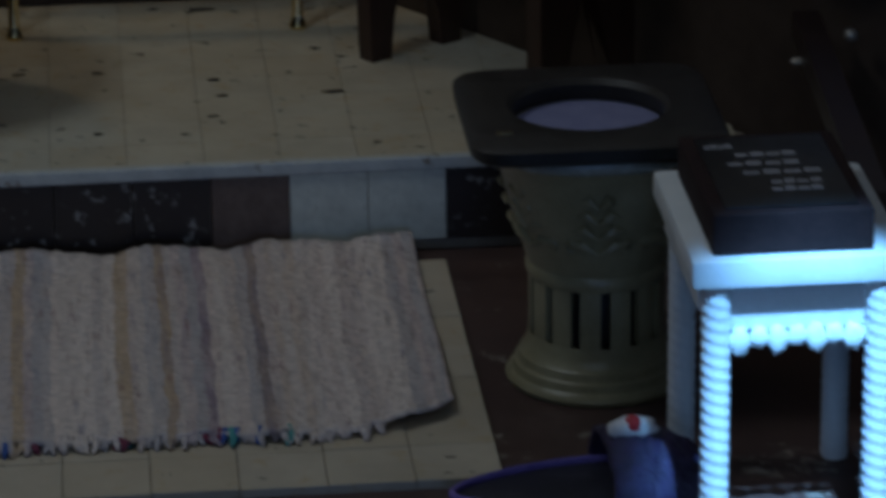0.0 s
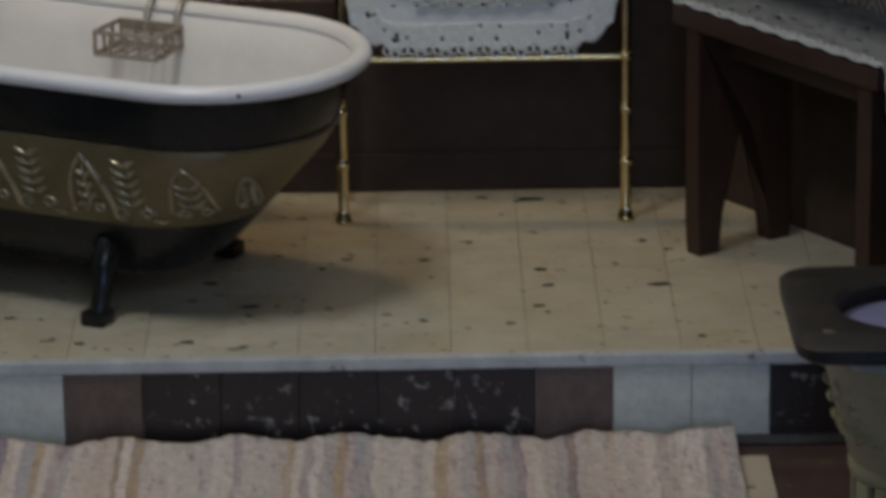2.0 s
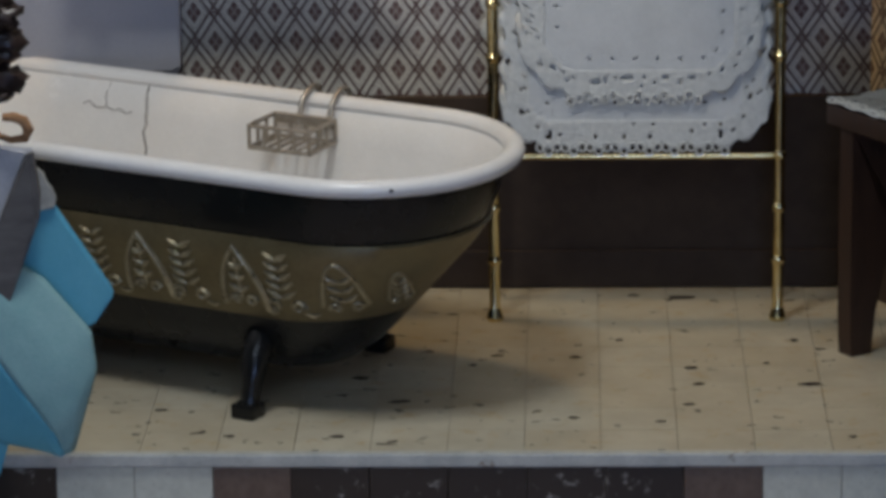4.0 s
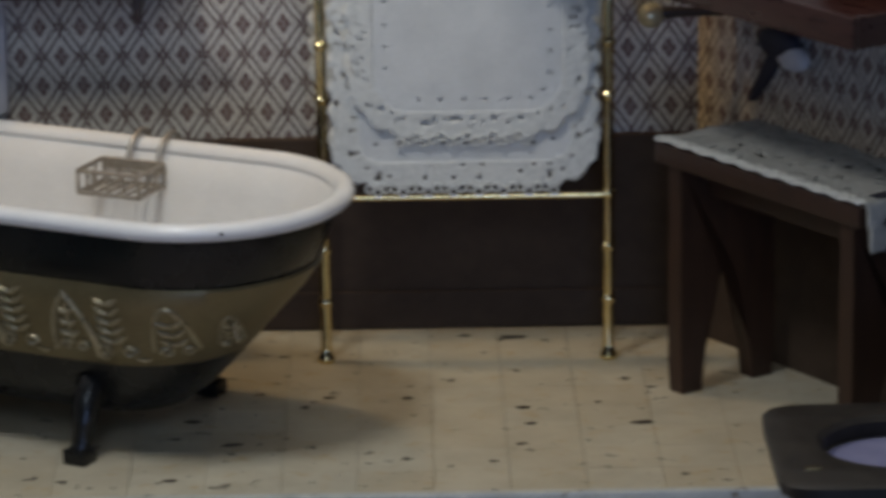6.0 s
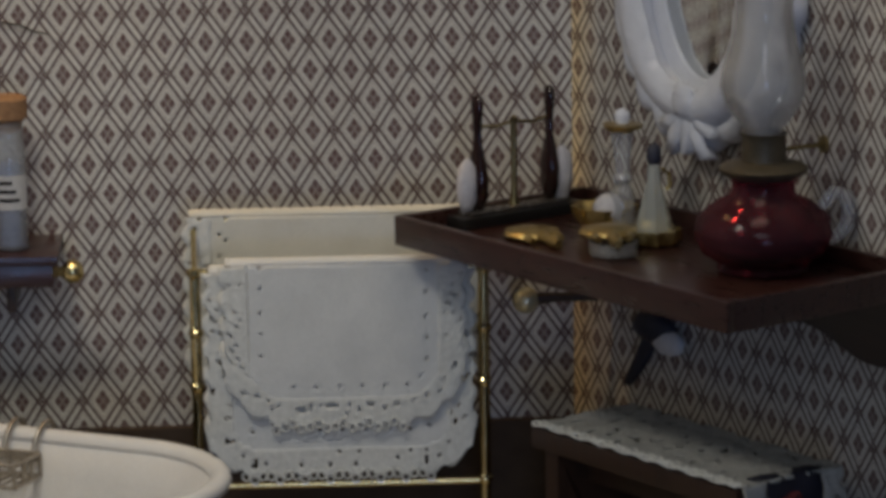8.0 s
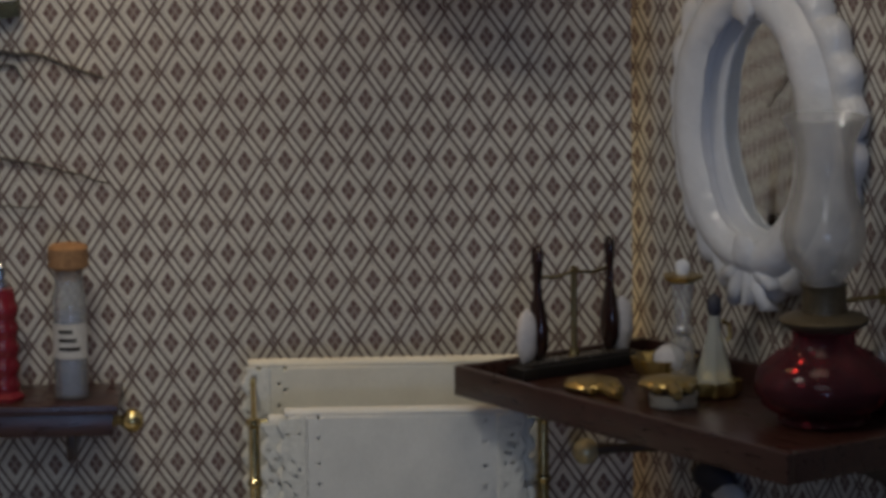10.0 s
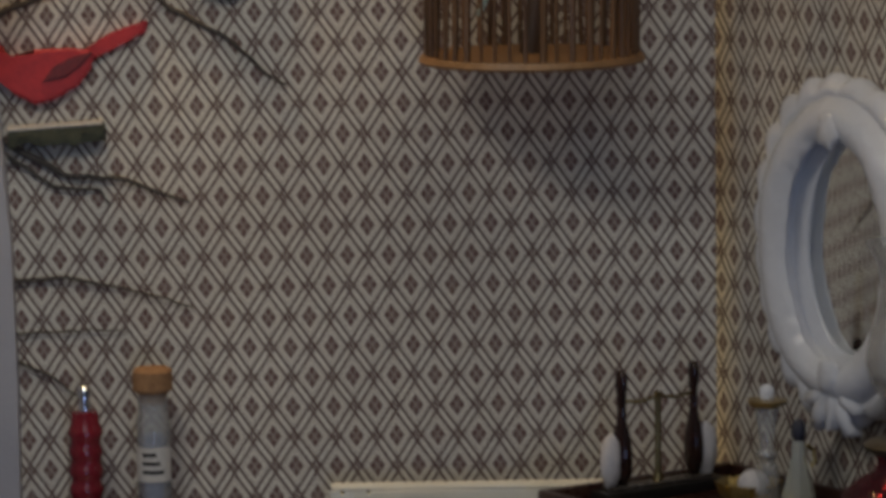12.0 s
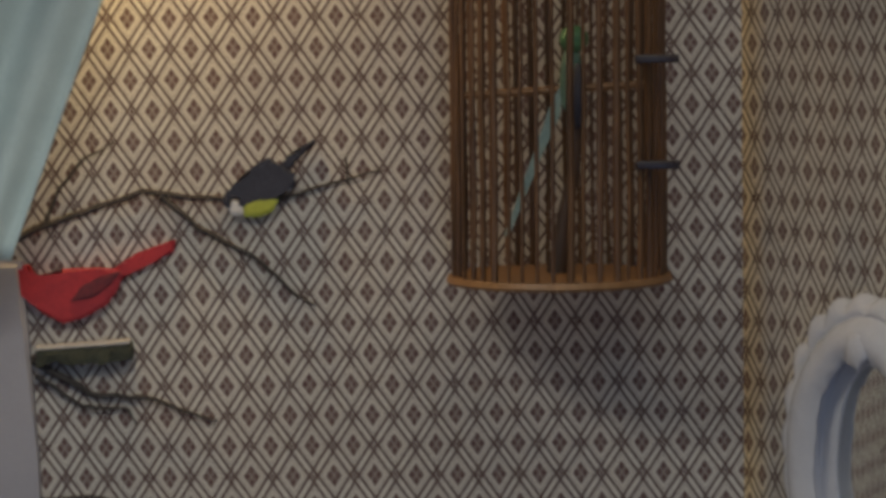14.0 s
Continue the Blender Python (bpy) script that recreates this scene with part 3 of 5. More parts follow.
    for u in (52, 12):  # worn spots on the rolled rim
        side = -1 if u != 12 else 1
        z = 53.0 if side < 0 else 54.6
        if u > 40:
            a = (u - 50.0) / 31.7
            p = (50.3 + 32.4 * math.sin(0.6 + a), -32.4 * math.cos(0.6 + a), 53.4)
        else:
            p = (u, side * 32.5, z)
        part("rim_chip", lump((random.uniform(0.4, 1.0), 0.35, 0.4), p, 8, u, 0.3), CHIP_DARK, t)
    return t


bathtub()


def soap_rack():
    t = thing("soap_rack", at(-59.5, -48.5, 46.3, -25.0), "small tarnished wire soap basket hooked over the tub rim", "soap rack")
    w, d, h = 7.3, 5.8, 4.8
    for z in (0.0, h):
        bm = bmesh.new()
        for a, b in (((-w, -d), (w, -d)), ((w, -d), (w, d)), ((w, d), (-w, d)), ((-w, d), (-w, -d))):
            tube([(*a, z), (*b, z)], 0.5, 6, bm)
        part("frame", bm, WIRE, t, "rectangular wire frame")
    for k in range(5):
        x = -w + 2 * w * k / 4
        part("upright", tube([(x, -d, 0), (x, -d, h)], 0.45, 6), WIRE, t)
        part("upright", tube([(x, d, 0), (x, d, h)], 0.45, 6), WIRE, t)
    for y in (-1.9, 1.9):
        for x in (-w, w):
            part("upright", tube([(x, y, 0), (x, y, h)], 0.4, 6), WIRE, t)
    for k in range(6):
        x = -w + 2 * w * (k + 0.5) / 6
        part("floor_wire", tube([(x, -d, 0), (x, d, 0)], 0.32, 6), WIRE, t)
    part("back_plate", box(-w, w, d - 0.3, d + 0.2, h - 1.9, h, 0.1), WIRE, t, "flat metal strip along the back")
    for x in (-1.6, 5.6):
        part("hook", tube([(x, d, h - 2), (x + 0.3, d + 0.8, h + 2.6), (x + 0.5, d + 2.6, 9.2), (x + 0.6, d + 5.4, 10.4), (x + 0.6, d + 8.2, 9.6), (x + 0.6, d + 9.6, 6.2)], 0.6, 8), WIRE, t, "bent wire hook")
    return t


soap_rack()


# ---------------------------------------------------------------- towel rack and its cloths
def turned(z0, z1, r, knuckles):
    prof = [(r * 1.45, z0), (r * 1.6, z0 + 0.8), (r * 1.2, z0 + 2.2), (r, z0 + 3.2)]
    for k in knuckles:
        prof += [(r, k - 1.0), (r * 1.28, k - 0.45), (r * 1.34, k), (r * 1.28, k + 0.45), (r, k + 1.0)]
    prof += [(r * 0.95, z1 - 1.4), (r * 1.5, z1 - 0.6), (r * 1.3, z1 + 0.6), (0.0, z1 + 1.2)]
    return prof


def towel_rack():
    t = thing("towel_rack", at(14.2, -27.0, 0), "polished brass towel stand with turned posts", "towel rack")
    for x in (-31.2, 31.2):
        part("post", lathe(turned(0.05, 85.5, 1.2, (14, 26, 38, 60, 72)), x, 0, 32), BRASS, t, "turned brass post", 14)
        part("rear_post", lathe(turned(0.05, 93.6, 0.6, (50, 80)), x + 0.4 * (1 if x > 0 else -1), 16, 12), BRASS, t, "thin brass rear post", 35)
        part("brace", tube([(x, 0, 84), (x + 0.4 * (1 if x > 0 else -1), 16, 92.5)], 0.6, 8), BRASS, t)
    part("lower_bar", tube([(-31.2, 0, 37.6), (31.2, 0, 37.6)], 0.75, 10), BRASS, t, "straight brass rail")
    part("upper_bar", tube([(-31.2, 0, 85.5), (31.2, 0, 85.5)], 0.75, 10), BRASS, t, "straight brass rail")
    part("rear_bar", tube([(-30.8, 16, 93.6), (30.8, 16, 93.6)], 0.75, 10), BRASS, t, "straight brass rail")
    return t


towel_rack()


def towel(name, m, label, x0, x1, z0, z1, corner, lace_w, field, border, holes=(), fold=True, back=None):
    t = thing(name, m, label, "towel")
    f = solid(part("field", cloth(x0, x1, z0, z1, corner, 1.7, 5.5, lace_from=lace_w - 0.9, lace=False, holes=holes), field, t, "plain woven middle", 80), 0.45)
    b = solid(part("lace_border", cloth(x0, x1, z0, z1, corner, 1.7, 5.5, y=-0.03, lace_from=lace_w, lace=True), border, t, "scalloped crochet lace edge", 80), 0.6)
    bm = bmesh.new()
    for k in range(int((x1 - x0 - 1.5 * corner) / 1.83)):  # crocheted loops along the lower edge, longer in the middle of each scallop
        x = x0 + corner * 0.8 + 1.83 * k
        z = z0 - 1.7 * abs(math.sin(math.pi * x / 5.5)) - 0.3
        tube([(x + 0.85 * math.cos(q * 0.9), -0.25 + 0.2 * math.sin(k * 2.1), z + 1.05 * math.sin(q * 0.9)) for q in range(7)], 0.3, 5, bm, True)
    part("loop_edging", bm, border, t, "small crocheted loops", 80)
    if fold:
        bm = bmesh.new()
        loops = []
        for a in range(0, 181, 20):
            loops.append([(x0 + (x1 - x0) * i / 30, 1.35 - 1.35 * math.cos(radians(a)), z1 - 0.05 + 1.35 * math.sin(radians(a))) for i in range(31)])
        loops.append([(p[0], 2.7, z1 - (back or 25)) for p in loops[0]])
        vs = [[bm.verts.new(p) for p in lp] for lp in loops]
        for p, q in zip(vs, vs[1:]):
            for i in range(30):
                bm.faces.new((p[i], p[i + 1], q[i + 1], q[i]))
        solid(part("fold", bm, field, t, "part folded over the rail", 80), 0.45)
    return t


towel("lace_towel", at(14.2, -28.6, 0), "white cotton hand towel with scalloped lace edge, over the brass rail", -28.2, 27.8, 41.3, 85.5, 9, 5.2, CLOTH, LACE, (8.8,))
towel("guest_towel", at(14.2, -29.9, 0), "small white folded towel with rounded lace border on top", -24.6, 26.0, 52.8, 87.2, 13, 4.6, CLOTH, LACE, (7.4,), True, 20)
towel("back_towel", at(14.2, -12.6, 0), "cream cotton towel hung over the higher rear rail", -32.5, 31.5, 60, 94.6, 2, 5.0, CREAM, LACE, (6.5, 8.0))


# ---------------------------------------------------------------- stool with its runner
def stool():
    m = at(53.8, -49.4, 0, WALL_TURN)  # x along the bench, y towards the wall
    t = thing("bench", m, "dark-stained wooden bench with notched plank ends", "bench")
    part("top", box(-0.6, 66.6, 0.6, 28, 50.4, 55.0, 0.8), OAK, t, "worn red-brown plank top")
    part("rail", box(7.4, 59.4, 9.0, 11.0, 43.5, 50.4, 0.3), OAK, t, "dark rail under the top")
    for x in (3.0, 59.4):  # end boards with a tall notch that leaves two feet
        side = [(1.8, 50.4), (1.8, 12), (2.0, 4), (2.4, 0.05), (7.6, 0.05), (8.6, 9), (10.6, 19), (13.2, 27.5), (14.6, 29), (16.0, 27.5), (18.6, 19), (20.6, 9), (21.8, 0.05), (27.0, 0.05), (27.3, 4), (27.4, 12), (27.4, 50.4)]
        bm = blade(side, 4.4)
        bmesh.ops.triangulate(bm, faces=[f for f in bm.faces if len(f.verts) > 4])
        part("end_board", bm, OAK, t, "plank end with a notch between two feet", 30, at(x + 2.2, 0, 0, 90))
    return t


stool()


def lace_sheet(nx, ny, lx, ly, seed, keep_edge=1.0, wob=0.7, drop=None):
    bm = bmesh.new()
    g = {}
    for i in range(nx + 1):
        for j in range(ny + 1):
            x, y = lx * i / nx, ly * j / ny
            ex = min(x, lx - x)
            ey = min(y, ly - y)
            x += (wob if x > lx / 2 else -wob) * abs(math.sin(y * 0.75 + seed)) * max(0, 1 - ex / 2.5)
            y += (wob if y > ly / 2 else -wob) * abs(math.sin(x * 0.75 + seed)) * max(0, 1 - ey / 2.5)
            z = 0.5 * noise.noise(Vector((x * 0.12, y * 0.12, seed))) + 0.25 * noise.noise(Vector((x * 0.6, y * 0.6, seed)))
            g[i, j] = bm.verts.new((x, y, 0.75 + z)), min(ex, ey)
    for i in range(nx):
        for j in range(ny):
            q = [g[i, j], g[i + 1, j], g[i + 1, j + 1], g[i, j + 1]]
            c = q[0][0].co
            hole = noise.noise(Vector((c.x * 0.42, c.y * 0.42, seed + 9.0))) > 0.24 or (abs(q[0][1] - 3.0) < 0.4 and math.floor(c.x + c.y) % 3 == 0)
            if hole and q[0][1] > keep_edge * 0.5:
                continue
            bm.faces.new([k[0] for k in q])
    bmesh.ops.delete(bm, geom=[v for v in bm.verts if not v.link_faces], context="VERTS")
    return bm


# darker copy of the lace: the shade over the bench is in its colour
GREY_SHADED_LACE = surface("grey_shaded_lace", (0.30, 0.30, 0.275), (0.47, 0.465, 0.43), 0.95, scale=500, fine=1400, bump=0.9, relief=0.0008)


def runner():
    t = thing("lace_runner", at(53.8, -49.4, 55.0, WALL_TURN), "white crocheted lace runner with dark embroidered end, on the bench", "runner")
    solid(part("lace_top", lace_sheet(106, 40, 66.0, 24.5, 2.0), GREY_SHADED_LACE, t, "open white crochet", 80, at(1.2, 2.6, 0)), 0.7)
    for y, w, drop in ((1.0, 5.0, 9.5), (22.0, 4.8, 9.0)):
        bm = lace_sheet(int(drop * 1.5), int(w * 2), drop, w, 4.0 + y, 0.6, 0.5)
        ob = solid(part("lace_end", bm, GREY_SHADED_LACE, t, "hanging lace edge", 80, at(68.0, y, 0.9, 0, 0, 80)), 0.8)
    bm = bmesh.new()
    loops = []
    for x, z in ((63.5, 0.9), (66.6, 1.0), (67.4, 0.2), (67.6, -4), (67.7, -8.5)):
        loops.append([bm.verts.new((x, 6.0 + 17.5 * k / 10, z + 0.2 * math.sin(k))) for k in range(11)])
    for p, q in zip(loops, loops[1:]):
        for i in range(10):
            bm.faces.new((p[i], p[i + 1], q[i + 1], q[i]))
    panel = solid(part("embroidered_end", bm, NAVY, t, "black cloth panel with a red flower", 60), 0.5)
    bm = bmesh.new()
    for row, y in ((0, 1.0), (1, 2.3)):
        for k in range(33):
            x = 1.0 + 2.0 * k + row
            tube([(x + 1.15 * math.cos(w * 1.05), y + 0.75 * math.sin(w * 1.05), 0.9 + 0.25 * math.sin(k * 1.7 + w)) for w in range(6)], 0.32, 5, bm, True)
    part("crochet_border", bm, LACE, t, "bright looped front edge", 80)
    bm = bmesh.new()
    for k in range(7):
        a = k * 0.9
        r = 1.7 if k else 0
        tube([(68.15, 14.5 + r * math.cos(a) * 1.4, -4.6 + r * math.sin(a)), (68.35, 14.5 + r * math.cos(a) * 1.7, -4.6 + r * math.sin(a) * 1.2)], 1.1, 8, bm)
    part("flower", bm, surface("dull_red_thread", (0.05, 0.008, 0.008), (0.12, 0.018, 0.018), 0.9), panel, "embroidered red flower")
    return t


runner()


# ---------------------------------------------------------------- corner shelf with its things
SHELF = at(26.0, -36.2, 92.5, WALL_TURN)  # x along the front, y towards the wall
SHELF_Z = 95.0


def wall_shelf():
    t = thing("wall_shelf", SHELF, "dark mahogany tray shelf with raised rim on brackets", "shelf")
    part("board", box(0.8, 108.4, 0.8, 53.0, 0.6, 2.5, 0.2), MAHOGANY, t, "polished board")
    part("front_rim", box(0, 109.4, 0, 2.0, 0, 6.4, 0.35), MAHOGANY, t)
    part("end_rim", box(0, 2.0, 2.0, 51, 0, 6.4, 0.35), MAHOGANY, t)
    part("end_rim", box(107.4, 109.4, 2.0, 51, 0, 6.4, 0.35), MAHOGANY, t)
    part("back_rim", box(2.0, 107.4, 50.4, 52.0, 2.5, 6.4, 0.35), MAHOGANY, t)
    bm = bmesh.new()
    pts = [(2, 0)] + [(105.4 * k / 24 + 2, -12 - 2.6 * math.sin(k * 0.62) * (1 if k else 0)) for k in range(25)] + [(107.4, 0)]
    part("wavy_backboard", blade([(x, z) for x, z in pts], 2.0, bm), DARKWOOD, t, "wavy-edged board under the shelf", 30, at(0, 46.0, 0))
    knob = part("knob", lump((3.0, 3.0, 3.0), (0, 0, 0), 24), PALE_BRASS, t, "round polished brass knob", 80, at(-4.4, 38.6, -18.4))
    part("knob_peg", tube([(1.6, 2.4, 0.4), (5, 5.5, 0.8), (11, 11.5, 1.2)], [1.5, 1.1, 1.1], 10), DARKWOOD, knob, "dark peg into the wall", 40)
    return t


wall_shelf()


def oil_lamp():
    t = thing("oil_lamp", at(99.6, -81.0, SHELF_Z), "ruby glass oil lamp with brass burner and frosted chimney", "oil lamp")
    prof = [(8.5, 0.0), (9.4, 0.6), (8.8, 1.6), (12.6, 4.0), (14.2, 7.5), (13.6, 11.0), (10.0, 14.2), (6.6, 15.8), (6.4, 18.2), (7.0, 19.4), (5.0, 19.5), (5.0, 16), (8.5, 13), (12.4, 9.5), (12.8, 7.0), (11.0, 4.5), (6.0, 2.4), (0.0, 2.2)]
    part("font", lathe(prof, 0, 0, 36), RUBY, t, "ruby red glass font", 60)
    part("oil", lathe([(0, 2.5), (5.8, 2.7), (10.6, 4.8), (12.2, 7.2), (11.8, 9.0), (0, 9.0)], 0, 0, 28), RED_OIL, t, "red oil", 60)
    part("burner", lathe([(6.9, 19.4), (8.8, 20.4), (9.2, 21.4), (8.4, 22.0), (4.6, 22.8), (4.4, 27.5), (4.9, 28.5), (3.8, 28.6), (3.6, 23), (0, 23)], 0, 0, 28), BURNER, t, "dull brass burner", 50)
    part("wick_key", tube([(4.5, 0, 25), (12.5, 3.2, 25.2)], 0.5, 8), OLD_BRASS, t)
    part("wick_wheel", lathe([(0.1, -0.4), (1.8, -0.4), (1.8, 0.4), (0.1, 0.4)], 0, 0, 14), OLD_BRASS, t, "", 30, at(12.6, 3.2, 25.2, 20, 0, 90))
    prof = [(3.9, 28.2), (4.4, 29.8), (7.4, 33.4), (8.8, 38.0), (8.2, 42.0), (6.7, 47.0), (6.0, 51.0), (5.9, 54.6), (6.6, 58.6), (8.3, 61.6), (8.7, 62.6)]
    prof += [(8.2, 62.7), (7.8, 61.6), (6.1, 58.6), (5.4, 54.6), (5.5, 51.0), (6.2, 47.0), (7.7, 42.0), (8.3, 38.0), (6.9, 33.6), (4.0, 30.2), (3.5, 28.2)]
    part("chimney", lathe(prof, 0, 0, 48, None, 0.012, 8), FROST, t, "frosted bellied glass chimney", 60)
    part("handle", tube([(11.8, 2.0, 12.5), (14.8, 2.5, 15.5), (17.2, 2.9, 14.8), (18.0, 3.0, 11.0), (16.8, 2.9, 7.5), (13.8, 2.4, 5.0)], [1.2, 1.5, 1.7, 1.7, 1.5, 1.2], 10), FROST, t, "clear glass loop handle", 60)
    return t


oil_lamp()


def brush_stand():
    t = thing("brush_stand", at(52.5, -23.5, SHELF_Z, 33.9), "dark pedestal stand holding two tortoiseshell brushes", "brush stand")
    part("base", box(-16.5, 16.5, -4.0, 4.0, 0, 2.6, 0.5), BOOK_BLACK, t, "black rectangular base")
    part("base_top", box(-13.5, 13.5, -2.6, 2.6, 2.6, 3.4, 0.4), surface("mottled_stone", (0.008, 0.007, 0.007), (0.10, 0.088, 0.08), 0.25, scale=700), t, "mottled dark top")
    part("post", lathe([(1.3, 3.2), (1.0, 4.4), (0.7, 5.5), (0.7, 21), (0.9, 22.3), (0.0, 23)], 0, 0, 12), OLD_BRASS, t, "thin brass post", 50)
    part("arm", tube([(-9.8, 0, 21.6), (-5, 0, 20.9), (0, 0, 21.6), (5, 0, 20.9), (9.8, 0, 21.6)], 0.4, 8), OLD_BRASS, t, "bowed brass arm")
    return t


brush_stand()


def brush(m, label):
    t = thing("hair_brush", m, label, "brush", "brushes on the stand")
    prof = [(0.0, 24.2), (1.3, 23.6), (1.75, 22.0), (1.45, 19.5), (1.15, 16.5), (1.3, 13.0), (2.3, 9.5), (2.9, 6.0), (2.7, 2.0), (1.5, -0.6), (0.0, -1.2)]
    part("handle", lathe(prof, 0, 0, 18, None, 0, 8, 0.7), TORTOISE, t, "dark tortoiseshell handle and back", 60)
    part("bristles", lump((1.9, 2.6, 6.0), (0, -2.9, 4.4), 18, 3, 0.18), BRISTLE, t, "white bristle pad", 80)
    return t


brush(at(44.4, -29.0, SHELF_Z + 4.3, -56), "tortoiseshell brush with white bristles, hung on the stand")
brush(at(60.6, -18.0, SHELF_Z + 4.3, 110), "tortoiseshell brush with white bristles, hung on the stand")


def hand_mirror(m, label, s=1.0):
    t = thing("hand_mirror", m, label, "hand mirror", "gilt mirrors on the shelf")
    bm = lathe([(0.1, 0), (5.6, 0.1), (6.2, 0.9), (5.8, 1.7), (4.6, 1.9), (3.0, 2.3), (0.1, 2.5)], 0, 0, 24, None, 0.03, 8)
    part("disc", bm, GILT, t, "embossed gilt back", 60)
    part("handle", tube([(5.4, 0, 1.0), (8, 0, 1.0), (11, 0, 1.1), (13.5, 0, 1.0)], [1.6, 1.0, 1.5, 0.9], 10), GILT, t, "gilt handle", 60)
    for w in (-35, 35):
        part("scroll", tube([(5.0 * math.cos(radians(w)), 5.0 * math.sin(radians(w)), 1.0), (7.0 * math.cos(radians(w)), 6.6 * math.sin(radians(w)), 1.1), (8.4 * math.cos(radians(w * 0.6)), 5.4 * math.sin(radians(w)), 1.0)], 0.8, 8), GILT, t)
    return t


hand_mirror(at(55.0, -44.0, SHELF_Z + 0.1, -70), "gilt embossed hand mirror lying face down")
hand_mirror(at(69.8, -59.4, SHELF_Z + 3.3, -86), "gilt embossed hand mirror lying across a glass dish")


def glass_dish():
    t = thing("glass_dish", at(70.6, -63.6, SHELF_Z), "small round clear glass dish", "dish")
    part("bowl", lathe([(4.0, 0), (5.0, 0.4), (5.2, 3.0), (4.7, 3.0), (4.4, 0.9), (0.0, 0.8)], 0, 0, 24), CLEAR, t, "", 50)


glass_dish()


def powder_dish():
    t = thing("powder_dish", at(70.5, -43.0, SHELF_Z), "gilt scalloped dish holding a white powder puff", "dish")
    part("dish", lathe([(3.0, 0), (3.6, 0.8), (6.2, 4.2), (6.9, 6.6), (6.2, 6.3), (5.4, 4.0), (2.6, 1.6), (0.0, 1.4)], 0, 0, 32, None, 0.06, 8), GILT, t, "gilt scalloped bowl", 60)
    part("puff", lump((3.4, 3.4, 3.2), (0.6, -3.6, 6.6), 18, 4, 0.08), BRISTLE, t, "white powder puff", 80)


powder_dish()


def perfume_bottle():
    t = thing("perfume_bottle", at(73.9, -47.6, SHELF_Z), "tall clear glass perfume bottle with gilt collar", "bottle", "scent bottles")
    part("body", lathe([(3.4, 0.2), (4.4, 0.8), (3.0, 3.0), (2.7, 8), (2.5, 10.5), (1.5, 11.8), (2.4, 13.2), (1.5, 14.6), (1.8, 18), (2.6, 23.5), (2.2, 23.6), (0, 23.0)], 0, 0, 20), CLEAR, t, "moulded clear glass", 50)
    part("collar", lathe([(2.4, 23.2), (4.0, 24.0), (4.2, 24.8), (2.2, 25.0), (0.0, 25.0)], 0, 0, 20, None, 0.08, 5), GILT, t, "gilt petal collar", 50)
    part("stopper", lathe([(1.4, 25), (1.7, 26.5), (1.2, 27.8), (0, 28.2)], 0, 0, 14), CERAMIC, t, "white stopper", 60)
    part("bead", lump((1.5, 1.5, 1.3), (0, 0, 13.2), 12), surface("silver_bead", (0.5, 0.5, 0.52), (0.75, 0.75, 0.77), 0.15, 1.0), t, "silver bead")
    part("base", lathe([(4.2, 0), (5.0, 0.8), (4.2, 2.0), (0.0, 1.9)], 0, 0, 24, None, 0.1, 8), GILT, t, "gilt foot", 50)


perfume_bottle()


def scent_flask():
    t = thing("scent_flask", at(80.0, -53.2, SHELF_Z), "pale green faceted flask with dark stopper in gilt base", "bottle", "scent bottles")
    part("body", lathe([(4.1, 0.8), (4.2, 2.0), (3.4, 6.0), (2.2, 10.8), (1.5, 13.8), (1.3, 17.2), (0, 17.2)], 0, 0, 8), GREEN_GLASS, t, "faceted pale green body", 20)
    part("stopper", lathe([(1.1, 17.2), (1.6, 18.2), (1.5, 20.6), (0.6, 21.6), (0, 21.8)], 0, 0, 14), BLUE_BLACK, t, "dark blue stopper", 60)
    part("base", lathe([(4.4, 0), (5.4, 1.0), (5.2, 3.4), (4.6, 2.4), (0, 2.2)], 0, 0, 32, None, 0.11, 8), GILT, t, "gilt scalloped base", 50)
    part("handle", tube([(1.7, 0.6, 16), (3.3, 1.0, 14.8), (3.5, 1.1, 12.4), (2.7, 0.9, 11.4)], 0.45, 8), GILT, t, "tiny gilt handle")


scent_flask()


